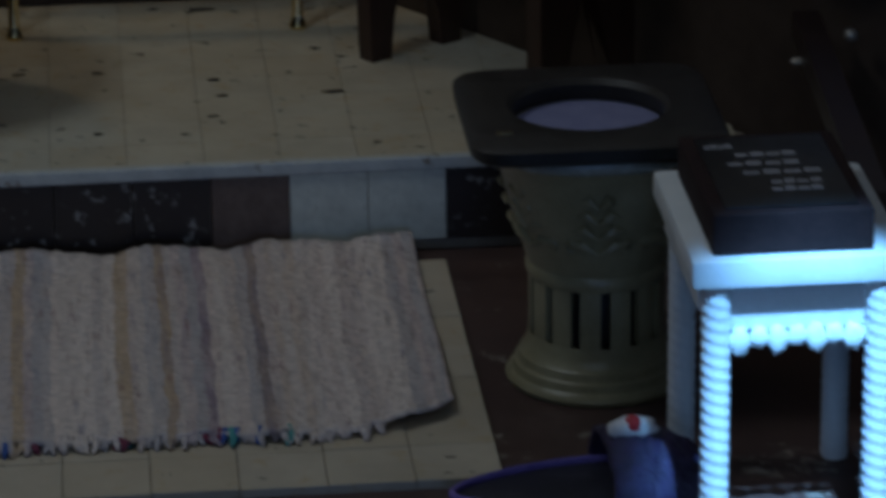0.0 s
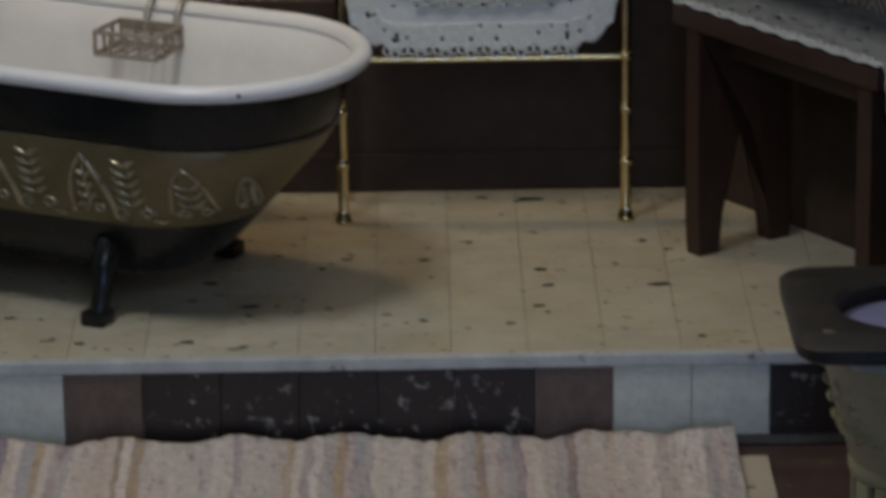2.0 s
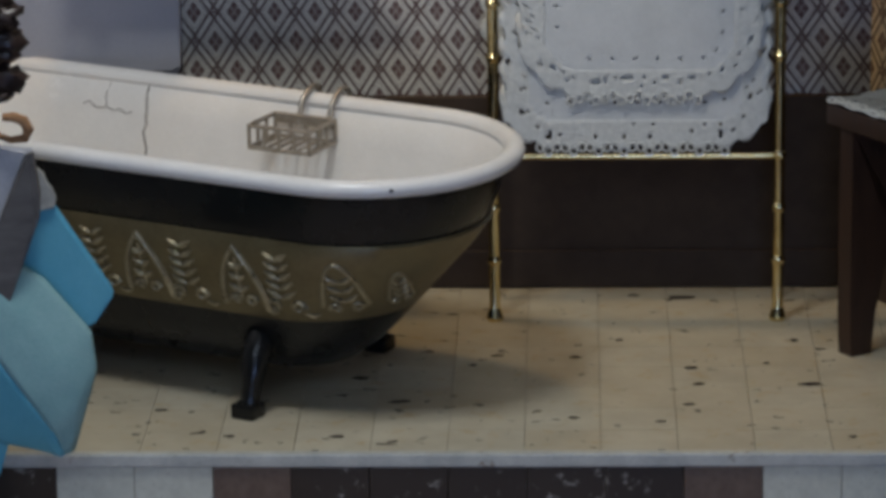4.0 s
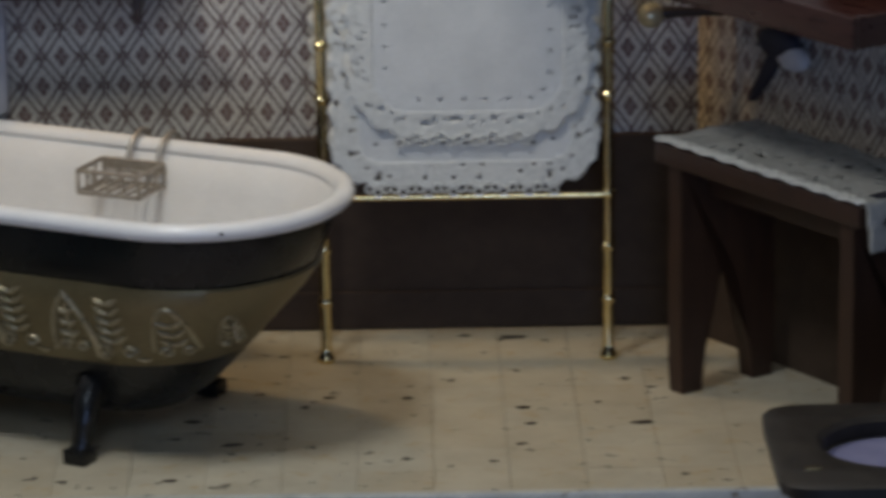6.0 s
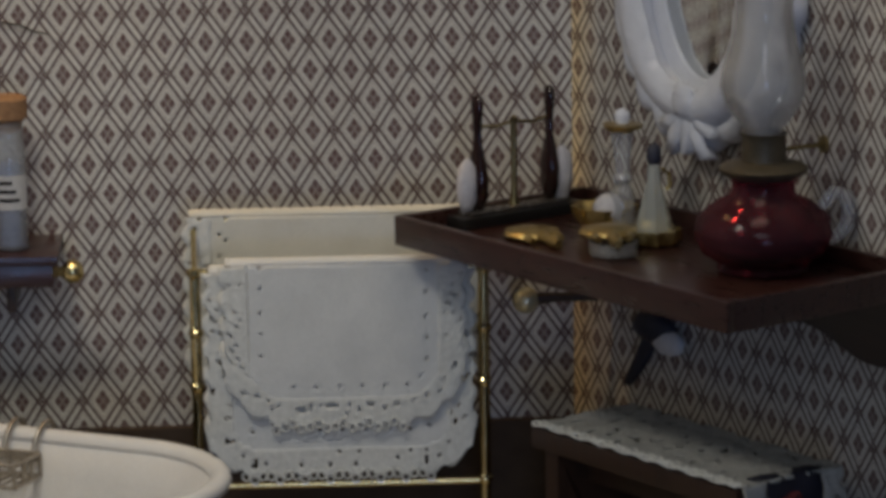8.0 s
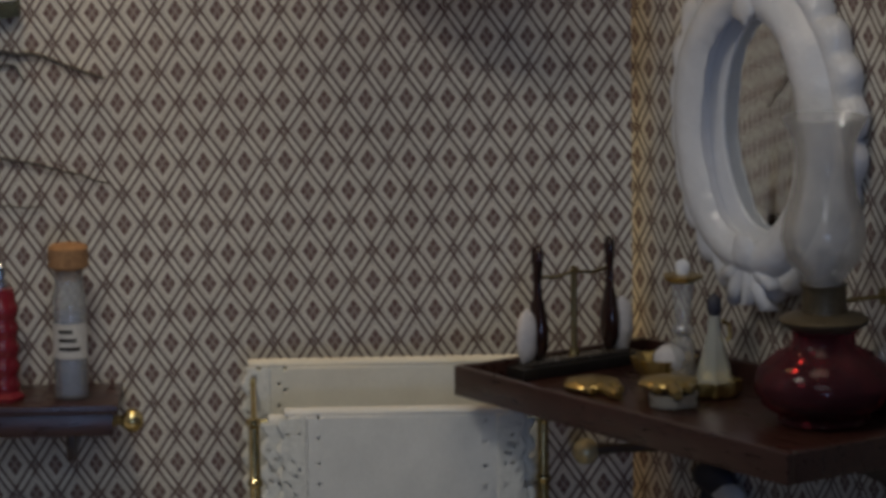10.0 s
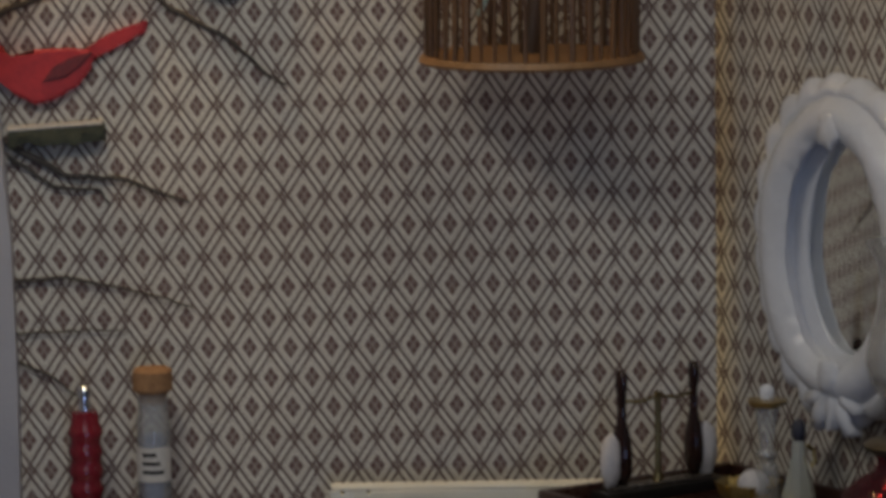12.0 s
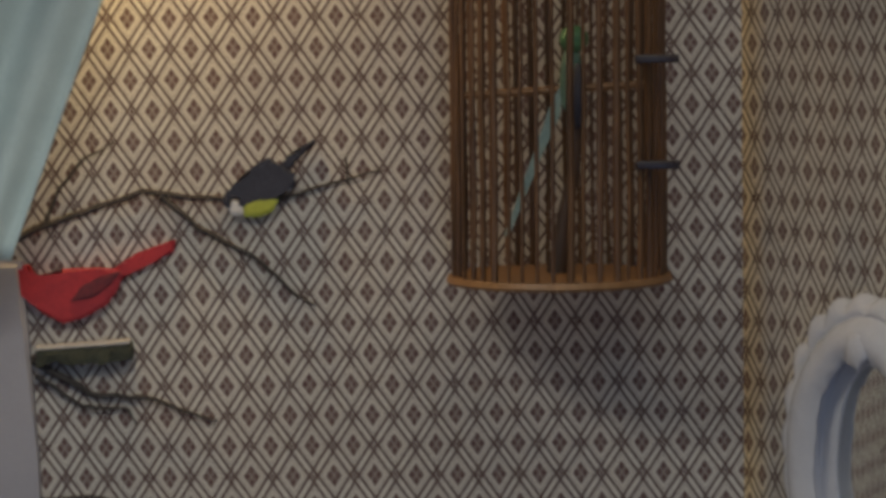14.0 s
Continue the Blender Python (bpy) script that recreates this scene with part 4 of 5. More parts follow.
# ---------------------------------------------------------------- oval mirror on the side wall
def wall_mirror():
    m = SIDE @ at(48.2, -0.6, 150.3)
    t = thing("wall_mirror", m, "oval mirror in a white porcelain frame with scrolled edge", "mirror")
    n_ = 160
    # across the moulding from the glass outwards: share of the width, height off the wall, how far the scallops reach
    section = [(-0.14, 1.2, 0.0), (-0.13, 1.7, 0.0), (0.08, 1.9, 0.0), (0.20, 2.0, 0.0), (0.22, 3.6, 0.0), (0.14, 5.4, 0.0), (-0.01, 5.9, 0.1), (-0.03, 6.4, 0.15), (0.035, 7.3, 0.2), (0.10, 7.7, 0.1), (0.22, 8.5, 0.0), (0.36, 8.7, 0.0), (0.50, 8.2, 0.0),
               (0.62, 7.0, 0.05), (0.70, 5.6, 0.1), (0.735, 4.9, 0.1), (0.76, 5.3, 0.25), (0.83, 5.1, 0.5), (0.92, 4.0, 0.85), (0.99, 2.4, 1.0), (1.0, 1.0, 1.0), (0.97, -0.4, 0.9)]
    loops = []
    for f, h, reach in section:
        loop = []
        for i in range(n_):
            a = 2 * math.pi * i / n_
            lobe = abs(math.sin(12 * a)) ** 0.7 * (1.0 + 0.5 * math.sin(3 * a + 1.0))
            wav = 0.35 * math.sin(5 * a + 0.7) * (1 - abs(2 * f - 1)) + 0.3 * math.sin(8 * a) * max(0, 1 - 6 * abs(f))
            ax, az = 15.8 + 13.2 * f + 2.3 * lobe * reach + wav, 24.0 + 11.6 * f + 2.3 * lobe * reach + wav
            loop.append((ax * math.cos(a), -h - 0.5 * reach * lobe, az * math.sin(a)))
        loops.append(loop)
    part("frame", rings(bmesh.new(), loops), CERAMIC, t, "glossy white moulded frame", 60)
    bm = bmesh.new()
    bm.faces.new([bm.verts.new((16.6 * math.cos(2 * math.pi * i / 64), -1.3, 25.0 * math.sin(2 * math.pi * i / 64))) for i in range(64)])
    r = bmesh.ops.extrude_face_region(bm, geom=list(bm.faces))
    for v in r["geom"]:
        if isinstance(v, bmesh.types.BMVert):
            v.co.y += 0.6
    part("glass", bm, MIRROR, t, "clear mirror glass", None)
    for z, s in ((-35.0, 1), (35.0, -1)):  # a low crest at the head and a crumpled leaf spray at the foot, their tongues over the glass
        part("tongue", lump((3.4, 1.3, 3.8), (0.5, -8.0, z + s * 9.0), 16, 3 + s, 0.3), CERAMIC, t, "pointed tongue over the inner edge", 80)
        for k in range(5 if s > 0 else 0):
            a = (k - 2) * 0.55
            reach = (8.6, 9.8, 8.0, 10.2, 8.2)[k]
            bm = tube([(0, -7.0, z + s * 7.0), (0.55 * reach * math.sin(a), -8.2, z + s * (6 - 0.55 * reach * math.cos(a))), (0.9 * reach * math.sin(a), -7.2, z + s * (6 - 0.9 * reach * math.cos(a))), (1.1 * reach * math.sin(a), -3.0, z + s * (6 - 1.02 * reach * math.cos(a)))], [1.2, 1.9, 2.2, 1.2], 10)
            for v in bm.verts:
                v.co.y = -4.6 + (v.co.y + 4.6) * 0.62
                v.co += Vector((0.9, 0.5, 0.9)) * noise.noise(v.co * 0.35 + Vector((k, s, 0)))
            part("leaf_lobe", bm, CERAMIC, t, "", 80)
    return t


wall_mirror()


# ---------------------------------------------------------------- wash basin further along the side wall
def wash_basin():
    t = thing("wash_basin", SIDE @ at(149.5, -0.3, 45.5), "white porcelain wash basin fixed to the papered side wall", "basin")

    def dee(k, z, back=0.0):
        half = [(26 * k * math.cos(a), -2.0 - 28 * k * math.sin(a), z) for a in [math.pi * i / 24 for i in range(25)]]
        return half + [(-26 * k, -back, z), (26 * k, -back, z)]
    outer = [dee(0.42, 0), dee(0.55, 2.5), dee(0.78, 8), dee(0.93, 14), dee(0.97, 16.6), dee(1.0, 17.4), dee(1.0, 19.0), dee(0.97, 19.8), dee(0.88, 19.6, 3.0), dee(0.84, 18.2, 3.6), dee(0.66, 10, 4.5), dee(0.40, 5.5, 5.0)]
    part("bowl", rings(bmesh.new(), outer, True, True), CERAMIC, t, "white bowl with a rolled rim", 50)
    part("bracket", box(-6, 6, -9, 0.2, -5.5, 0.4, 0.8), DARKWOOD, t, "dark wooden bracket")
    part("tap", tube([(0, -4.0, 19.4), (0, -4.0, 25), (0, -6.5, 27), (0, -10.5, 26.4), (0, -11.5, 24.6)], 0.9, 8), BRASS, t, "small brass tap")
    return t


wash_basin()

# ---------------------------------------------------------------- small shelf and bottles by the tub
def side_shelf():
    t = thing("side_shelf", at(-50, 0, 82.0), "dark wooden wall shelf with a brass end knob", "shelf")
    part("board", box(-60, 3.6, -24, 0, 5.0, 7.0, 0.3), MAHOGANY, t)
    part("rail", box(-60, 2.6, -23.0, -20.5, 0, 5.0, 0.3), MAHOGANY, t)
    part("bracket", box(-8, -6, -20.5, -0.1, -6, 5.0, 0.4), DARKWOOD, t)
    part("bracket", box(-54, -52, -20.5, -0.1, -6, 5.0, 0.4), DARKWOOD, t)
    part("knob", lump((2.5, 2.5, 2.7), (6.6, -21.8, 3.2), 20), BRASS, t, "round brass knob", 80)
    part("knob_neck", lathe([(1.6, 0), (1.0, 1.2), (1.6, 2.4)], 0, 0, 12), OLD_BRASS, t, "", 50, at(2.4, -21.8, 3.2, 0, 0, 90))


side_shelf()


def cork_jar():
    t = thing("cork_jar", at(-56.8, -14.5, 89.0), "clear glass jar of blue bath salts with cork and label", "jar")
    part("glass", lathe([(3.4, 0), (3.8, 0.4), (3.8, 22), (3.2, 24.5), (3.2, 28), (3.6, 28.6), (2.9, 28.6), (2.8, 24.5), (3.4, 22), (3.4, 0.9), (0, 0.8)], 0, 0, 24), CLEAR, t, "clear glass", 50)
    part("salts", lathe([(0, 1.0), (3.2, 1.0), (3.3, 19), (0, 19.4)], 0, 0, 20), surface("blue_salts", (0.12, 0.17, 0.30), (0.28, 0.34, 0.52), 0.5, scale=900), t, "blue salts", 50)
    part("cork", lathe([(2.8, 26), (3.0, 28), (4.4, 29.2), (4.4, 33.2), (3.8, 33.8), (0, 33.8)], 0, 0, 20), CORK, t, "brown cork stopper", 25)
    bm = bmesh.new()
    vs = []
    for z in (9.2, 16.8):
        vs.append([bm.verts.new((3.95 * math.cos(a), 3.95 * math.sin(a), z)) for a in [radians(-160 + 140 * i / 14) for i in range(15)]])
    for i in range(14):
        bm.faces.new((vs[0][i], vs[0][i + 1], vs[1][i + 1], vs[1][i]))
    lab = part("label", bm, LABEL, t, "off-white paper label with unreadable print", 80)
    for q in range(3):
        bm = bmesh.new()
        v2 = []
        for z in (11 + q * 1.9, 11.8 + q * 1.9):
            v2.append([bm.verts.new((4.02 * math.cos(a), 4.02 * math.sin(a), z)) for a in [radians(-125 + (70 - 12 * q) * i / 8) for i in range(9)]])
        for i in range(8):
            bm.faces.new((v2[0][i], v2[0][i + 1], v2[1][i + 1], v2[1][i]))
        part("print_bar", bm, GREY_CARD, lab, "", 80)


cork_jar()


def red_bottle():
    t = thing("red_bottle", at(-71.6, -15.0, 89.0), "slim red bottle with silver top", "bottle")
    part("body", lathe([(4.4, 0), (4.6, 0.8)] + [(3.5 + 0.35 * math.sin(k * math.pi / 2), 2.0 + k * 1.05) for k in range(20)] + [(2.8, 24.5), (0, 24.6)], 0, 0, 20, None, 0.03, 6), RED_BOTTLE, t, "deep red body", 50)
    part("cap", lathe([(1.4, 24.4), (1.6, 26), (1.0, 27), (1.7, 28.6), (1.3, 30.2), (0, 30.6)], 0, 0, 14), surface("chrome_cap", (0.6, 0.6, 0.62), (0.85, 0.85, 0.87), 0.12, 1.0), t, "silver stopper", 60)


red_bottle()


# ---------------------------------------------------------------- wall ornaments: twigs, birds of painted wood, cage
def twig(points, r0, label):
    pts = []
    for a, b in zip(points, points[1:]):
        for q in range(5):
            f = q / 5
            w = Vector((a[0] + (b[0] - a[0]) * f, -1.6, a[1] + (b[1] - a[1]) * f))
            w += Vector((0, 0.5 * noise.noise(w * 0.3), 0.7 * noise.noise(w * 0.25)))
            pts.append(w)
    pts.append(Vector((points[-1][0], -1.2, points[-1][1])))
    k = len(pts)
    ob = part("twig", tube(pts, [r0 * (1 - 0.7 * i / k) * (1 + 0.3 * noise.noise(pts[i] * 1.7)) for i in range(k)], 7), TWIG, None, "", 80)
    return tagged(ob, label, "twig", "twigs on the wall")


LBL = "bare grey-brown twig fixed on the wallpaper"
twig([(-92, 198), (-80, 203), (-64, 208), (-50, 206.5), (-36, 205.5), (-28, 208), (-12, 212)], 0.9, LBL)
twig([(-86, 200), (-82, 209), (-77, 215), (-70, 219)], 0.6, LBL)
twig([(-60, 207), (-52, 200), (-38, 192), (-31, 185), (-26.5, 183)], 0.8, LBL)
twig([(-19, 209), (-19.5, 215)], 0.4, LBL)
twig([(-90, 172), (-76, 164), (-62, 162.5), (-52, 158.5), (-48.5, 157.5)], 0.8, LBL)
twig([(-88, 168), (-78, 161), (-68, 160), (-66, 157)], 0.6, LBL)
twig([(-90, 140), (-76, 141), (-64, 138.5), (-48, 134)], 0.6, LBL)
twig([(-90, 128), (-76, 129), (-62, 129)], 0.4, LBL)
twig([(-90, 124), (-80, 119), (-72, 113)], 0.5, LBL)


def bird_shape(name, m, label, shapes):
    """A flat painted wooden bird on the wall: each part a sawn outline in tenths of a millimetre, with rounded edges."""
    t = thing(name, m, label, "bird ornament", "painted birds")
    for part_name, outline_, depth, front, material, note in shapes:
        bm = blade([(x / 10, z / 10) for x, z in outline_], depth)
        bmesh.ops.bevel(bm, geom=[e for e in bm.edges if e.verts[0].co.y < 0 and e.verts[1].co.y < 0], offset=min(0.7, depth * 0.4), segments=2, affect="EDGES")
        part(part_name, bm, material, t, note, 50, at(0, front + depth / 2, 0))
    return t


RED_DULL = surface("painted_dark_red", (0.05, 0.012, 0.016), (0.20, 0.02, 0.026), 0.55)
bird_shape("red_bird", at(-79.0, 0, 186.1), "painted red bird-shaped wooden wall ornament on a ledge", [
    ("body", ((-130, 60), (-100, 62), (-80, 32), (-26, 52), (52, 54), (88, 50), (104, 42), (96, 10), (70, -26), (17, -56), (-26, -66), (-70, -44), (-100, -18), (-130, 0)), 3.4, -4.2, RED_FIG, "red body"),
    ("tail", ((84, 52), (104, 65), (139, 87), (191, 104), (222, 114), (217, 87), (174, 65), (122, 48), (94, 18)), 1.8, -2.6, RED_FIG, "long red tail"),
    ("wing", ((-10, -18), (17, 17), (61, 39), (104, 48), (78, 17), (43, -9)), 1.4, -5.0, RED_DULL, "brown-red folded wing")])
bird_shape("dark_bird", at(-39.1, 0, 208.1), "dark blue and lime bird-shaped wall ornament on a twig", [
    ("body", ((-76, -22), (-66, -2), (-46, 6), (-17, 43), (9, 62), (26, 70), (35, 66), (48, 56), (70, 44), (87, 30), (80, 22), (83, 4), (64, 6), (50, -22), (-26, -26), (-60, -44)), 3.4, -4.2, BLUE_BLACK, "blue-black back and head"),
    ("tail", ((44, 54), (70, 66), (96, 92), (126, 108), (131, 100), (108, 82), (87, 60), (70, 38)), 1.8, -2.6, BLUE_BLACK, "thin dark tail"),
    ("belly", ((-30, -24), (8, -20), (50, -20), (36, -46), (8, -58), (-26, -58)), 2.2, -4.6, LIME, "lime-yellow belly"),
    ("cheek", ((-62, -20), (-48, -12), (-32, -18), (-28, -50), (-46, -56), (-58, -46)), 2.2, -4.9, OFFWHITE, "white cheek")])


def white_bird():
    t = thing("white_bird", SIDE @ at(32.0, -0.2, 70.5), "small blue-black and white bird-shaped ornament on the side wall", "bird ornament", "painted birds")
    part("body", lump((7.0, 2.4, 3.6), (-0.2, -2.6, 0.6), 20, 5, 0.06), BLUE_BLACK, t, "blue-black back", 80)
    part("beak", tube([(-5.0, -2.6, 0.2), (-8.2, -2.6, -1.2)], [1.3, 0.2], 8), BLUE_BLACK, t)
    part("belly", lump((5.2, 2.1, 3.0), (4.6, -2.6, -1.8), 18, 6, 0.06), OFFWHITE, t, "white breast", 80)
    part("tail", blade([(-4.0, -1.0), (-0.6, -3.6), (-5.4, -9.8), (-9.6, -14.2), (-11.2, -14.0), (-7.4, -8.0)], 1.2), BLUE_BLACK, t, "", None, at(0, -1.8, 0))
    return t


white_bird()


def bird_ledge():
    t = thing("bird_ledge", at(-79, 0, 171.0, 0, 0, -3.5), "weathered grey-green bark ledge below the red ornament", "ledge")
    bm = bmesh.new()
    loops = []
    for i in range(25):
        x = -8.5 + 21 * i / 24
        w = [noise.noise(Vector((x * 0.35, k, 1.7))) for k in range(4)]
        loops.append([(x, -0.1, 0.2 + w[0] * 0.8), (x, -5.2 + w[1] * 0.9, -0.4 + w[2] * 1.4), (x, -5.6 + w[3] * 0.8, 2.2), (x, -5.2 + w[1] * 0.6, 3.4), (x, -0.1, 3.4)])
    part("board", rings(bm, loops, True, True), surface("mossy_bark", (0.022, 0.025, 0.018), (0.075, 0.08, 0.055), 0.9, scale=400, bump=0.9), t)
    part("top_strip", box(-8.5, 12.2, -5.7, -0.2, 3.4, 4.1, 0.25), LABEL, t, "pale frosted top")


bird_ledge()


def bird_cage():
    t = thing("bird_cage", at(26.0, -27.5, 189.3), "round bamboo birdcage hanging on the wall", "birdcage")
    r = 22.2
    part("floor_ring", lathe([(r - 2, 0.3), (r + 1.4, 0.3), (r + 1.9, 0.9), (r + 1.4, 2.1), (r - 2, 2.1)], 0, 0, 48), BAMBOO, t, "split bamboo base ring", 40)
    part("floor", lathe([(0.0, 0.4), (r - 1.8, 0.4), (r - 1.8, 1.8), (0.0, 1.8)], 0, 0, 40), BAMBOO, t, "", 40)
    part("top_ring", lathe([(r - 2, 92), (r + 1.4, 92), (r + 1.6, 94), (r - 2, 94.6)], 0, 0, 48), BAMBOO, t, "", 40)
    random.seed(8)
    for i in range(42):
        a = 2 * math.pi * (i + random.uniform(-0.16, 0.16)) / 42
        x, y = r * math.cos(a), r * math.sin(a)
        rad = random.choice((0.42, 0.5, 0.62, 0.8))
        pts = [(x + random.uniform(-0.25, 0.25), y, 1.0 + 91.5 * q / 5) for q in range(6)]
        part("bar", tube(pts, [rad * random.uniform(0.85, 1.15) for _ in pts], 6), DARK_BAMBOO, t, "", 60)
    for z in (26, 48):
        part("door_hinge", box(15.5, 24.8, -17.0, -14.0, z - 0.9, z + 0.9, 0.4), DARKWOOD, t)
    part("perch", tube([(-20, 0, 40), (20, 2, 42)], 0.9, 8), BAMBOO, t)
    top = rings(bmesh.new(), [[(rr * math.cos(2 * math.pi * i / 40), rr * math.sin(2 * math.pi * i / 40), z) for i in range(40)] for rr, z in ((r, 94), (r * 0.8, 104), (r * 0.4, 111), (1.5, 113))], False, True)
    part("dome", top, BAMBOO, t, "woven bamboo dome", 60)
    part("hanger", tube([(0, 0, 113), (0, 1, 118), (0, 27, 120)], 0.8, 8), OLD_BRASS, t)
    return t


bird_cage()
def green_bird():
    t = thing("green_bird", at(28.5, -27, 229.0), "green and blue bird-shaped ornament inside the cage", "bird ornament", "painted birds")
    teal = surface("painted_teal", (0.035, 0.075, 0.07), (0.14, 0.26, 0.20), 0.5, scale=250)
    PALE_TEAL = surface("painted_pale_teal", (0.16, 0.26, 0.24), (0.34, 0.44, 0.38), 0.5, scale=250)
    part("body", lump((2.6, 2.2, 7.5), (0.4, 0, 3.0), 18, 2, 0.15), teal, t, "", 80)
    part("head", lump((3.2, 2.6, 3.0), (1.0, 0, 12.0), 14), GREEN_FIG, t, "", 80)
    part("wing", lump((1.6, 1.4, 7.0), (1.8, -2.0, 0.0), 14, 3, 0.1), BLUE_BLACK, t, "dark folded wing", 80)
    part("tail", blade([(-1.5, 3.0), (-4.2, -2.0), (-7.4, -11.0), (-14.2, -29.5), (-13.0, -29.4), (-6.2, -13.0), (-2.0, -4.0)], 1.2), PALE_TEAL, t, "long pale teal tail")
    part("perch_branch", tube([(1.2, 1.2, -5.0), (0.8, 0.8, -16), (-1.4, 0.6, -26), (-3.0, 0.4, -37.6)], [1.7, 1.3, 1.6, 2.2], 8), GREY_BROWN, t, "crooked brown branch under it", 60)
    return t


GREY_BROWN = wood("brown_branch", (0.035, 0.02, 0.013), (0.10, 0.06, 0.04), 0.6, (8, 8, 1))
green_bird()

# ---------------------------------------------------------------- white screen, curtain
t = thing("wall_board", at(0, -2.7, 0), "tall white-painted board fixed on the wall behind the tub", "board")
bm = blade([(-158, 50.6), (-89.0, 50.6), (-88.0, 50.9), (-87.4, 51.7), (-87.2, 53.0), (-87.0, 120), (-87.6, 150), (-90.4, 193.4), (-158, 193.4)], 5.2)
bmesh.ops.bevel(bm, geom=[e for e in bm.edges if abs(e.verts[0].co.y - e.verts[1].co.y) < 0.1 and e.verts[0].co.y < 0], offset=1.3, segments=3, affect="EDGES")
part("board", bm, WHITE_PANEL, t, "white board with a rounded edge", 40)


def curtain():
    t = thing("curtain", at(0, -34, 0), "pale turquoise curtain with soft folds, drawn aside", "curtain")
    bm = bmesh.new()
    nx, nz = 60, 40
    g = {}
    for j in range(nz + 1):
        z = 196 + 150 * j / nz
        edge = -89.0 + (z - 198) * 0.374 + 6 * max(0, (z - 250) / 100) ** 2
        for i in range(nx + 1):
            f = i / nx
            x = edge - 62 * (1 - f) * (0.6 + 0.4 * j / nz)
            g[i, j] = bm.verts.new((x, 3.2 * math.sin(f * 21 + 0.4 * math.sin(j * 0.2)) * (0.5 + 0.5 * j / nz) + 1.2 * noise.noise(Vector((f * 6, j * 0.1, 1))), z))
    for i in range(nx):
        for j in range(nz):
            bm.faces.new((g[i, j], g[i + 1, j], g[i + 1, j + 1], g[i, j + 1]))
    solid(part("drape", bm, TEAL_PALE, t, "", 80), 0.5)
    part("rod", tube([(-160, 0, 347), (20, 0, 347)], 1.6, 10), BRASS, t)


curtain()


# ---------------------------------------------------------------- towel horse by the tub, cut by the picture's side
SHEET = surface("greyed_linen", (0.36, 0.36, 0.38), (0.52, 0.52, 0.54), 0.85, scale=90, fine=1800, bump=0.4)


def towel_horse():
    t = thing("towel_horse", at(-104.6, -136, -20.4), "grey weathered wooden stand holding a draped turquoise cloth", "stand")

    def plank(outline_, depth, y, note):
        bm = blade(outline_, depth)
        bmesh.ops.bevel(bm, geom=[e for e in bm.edges if e.verts[0].co.y < 0 and e.verts[1].co.y < 0], offset=0.8, segments=2, affect="EDGES")
        return part("rail" if "rail" in note else "panel", bm, GREY_WOOD if "rail" in note else SHEET, t, note, 50, at(0, y, 0))
    plank([(1.6, 89.2), (2.6, 81.0), (2.2, 76.0), (-3.0, 62), (-8.5, 48), (-12.5, 50), (-6.0, 74.5), (0.2, 88.6)], 3.4, -1.5, "slanting grey curved rail")
    plank([(1.2, 89.5), (-5.0, 77.0), (-9.5, 62), (-34, 62), (-34, 90.5), (-6, 90.0)], 1.6, 0.8, "pale greyed cloth behind the bar")
    part("leg", box(-16.5, -12.5, -2, 2, 0.05, 60, 0.8), GREY_WOOD, t)
    part("leg", box(-40, -36, -2, 2, 0.05, 80, 0.8), GREY_WOOD, t)
    part("foot_bar", box(-40, -12.5, -14, 16, 0.05, 4, 0.8), GREY_WOOD, t)
    part("back_bar", box(-40, -12.5, -1.5, 1.5, 56, 60, 0.8), GREY_WOOD, t)


towel_horse()


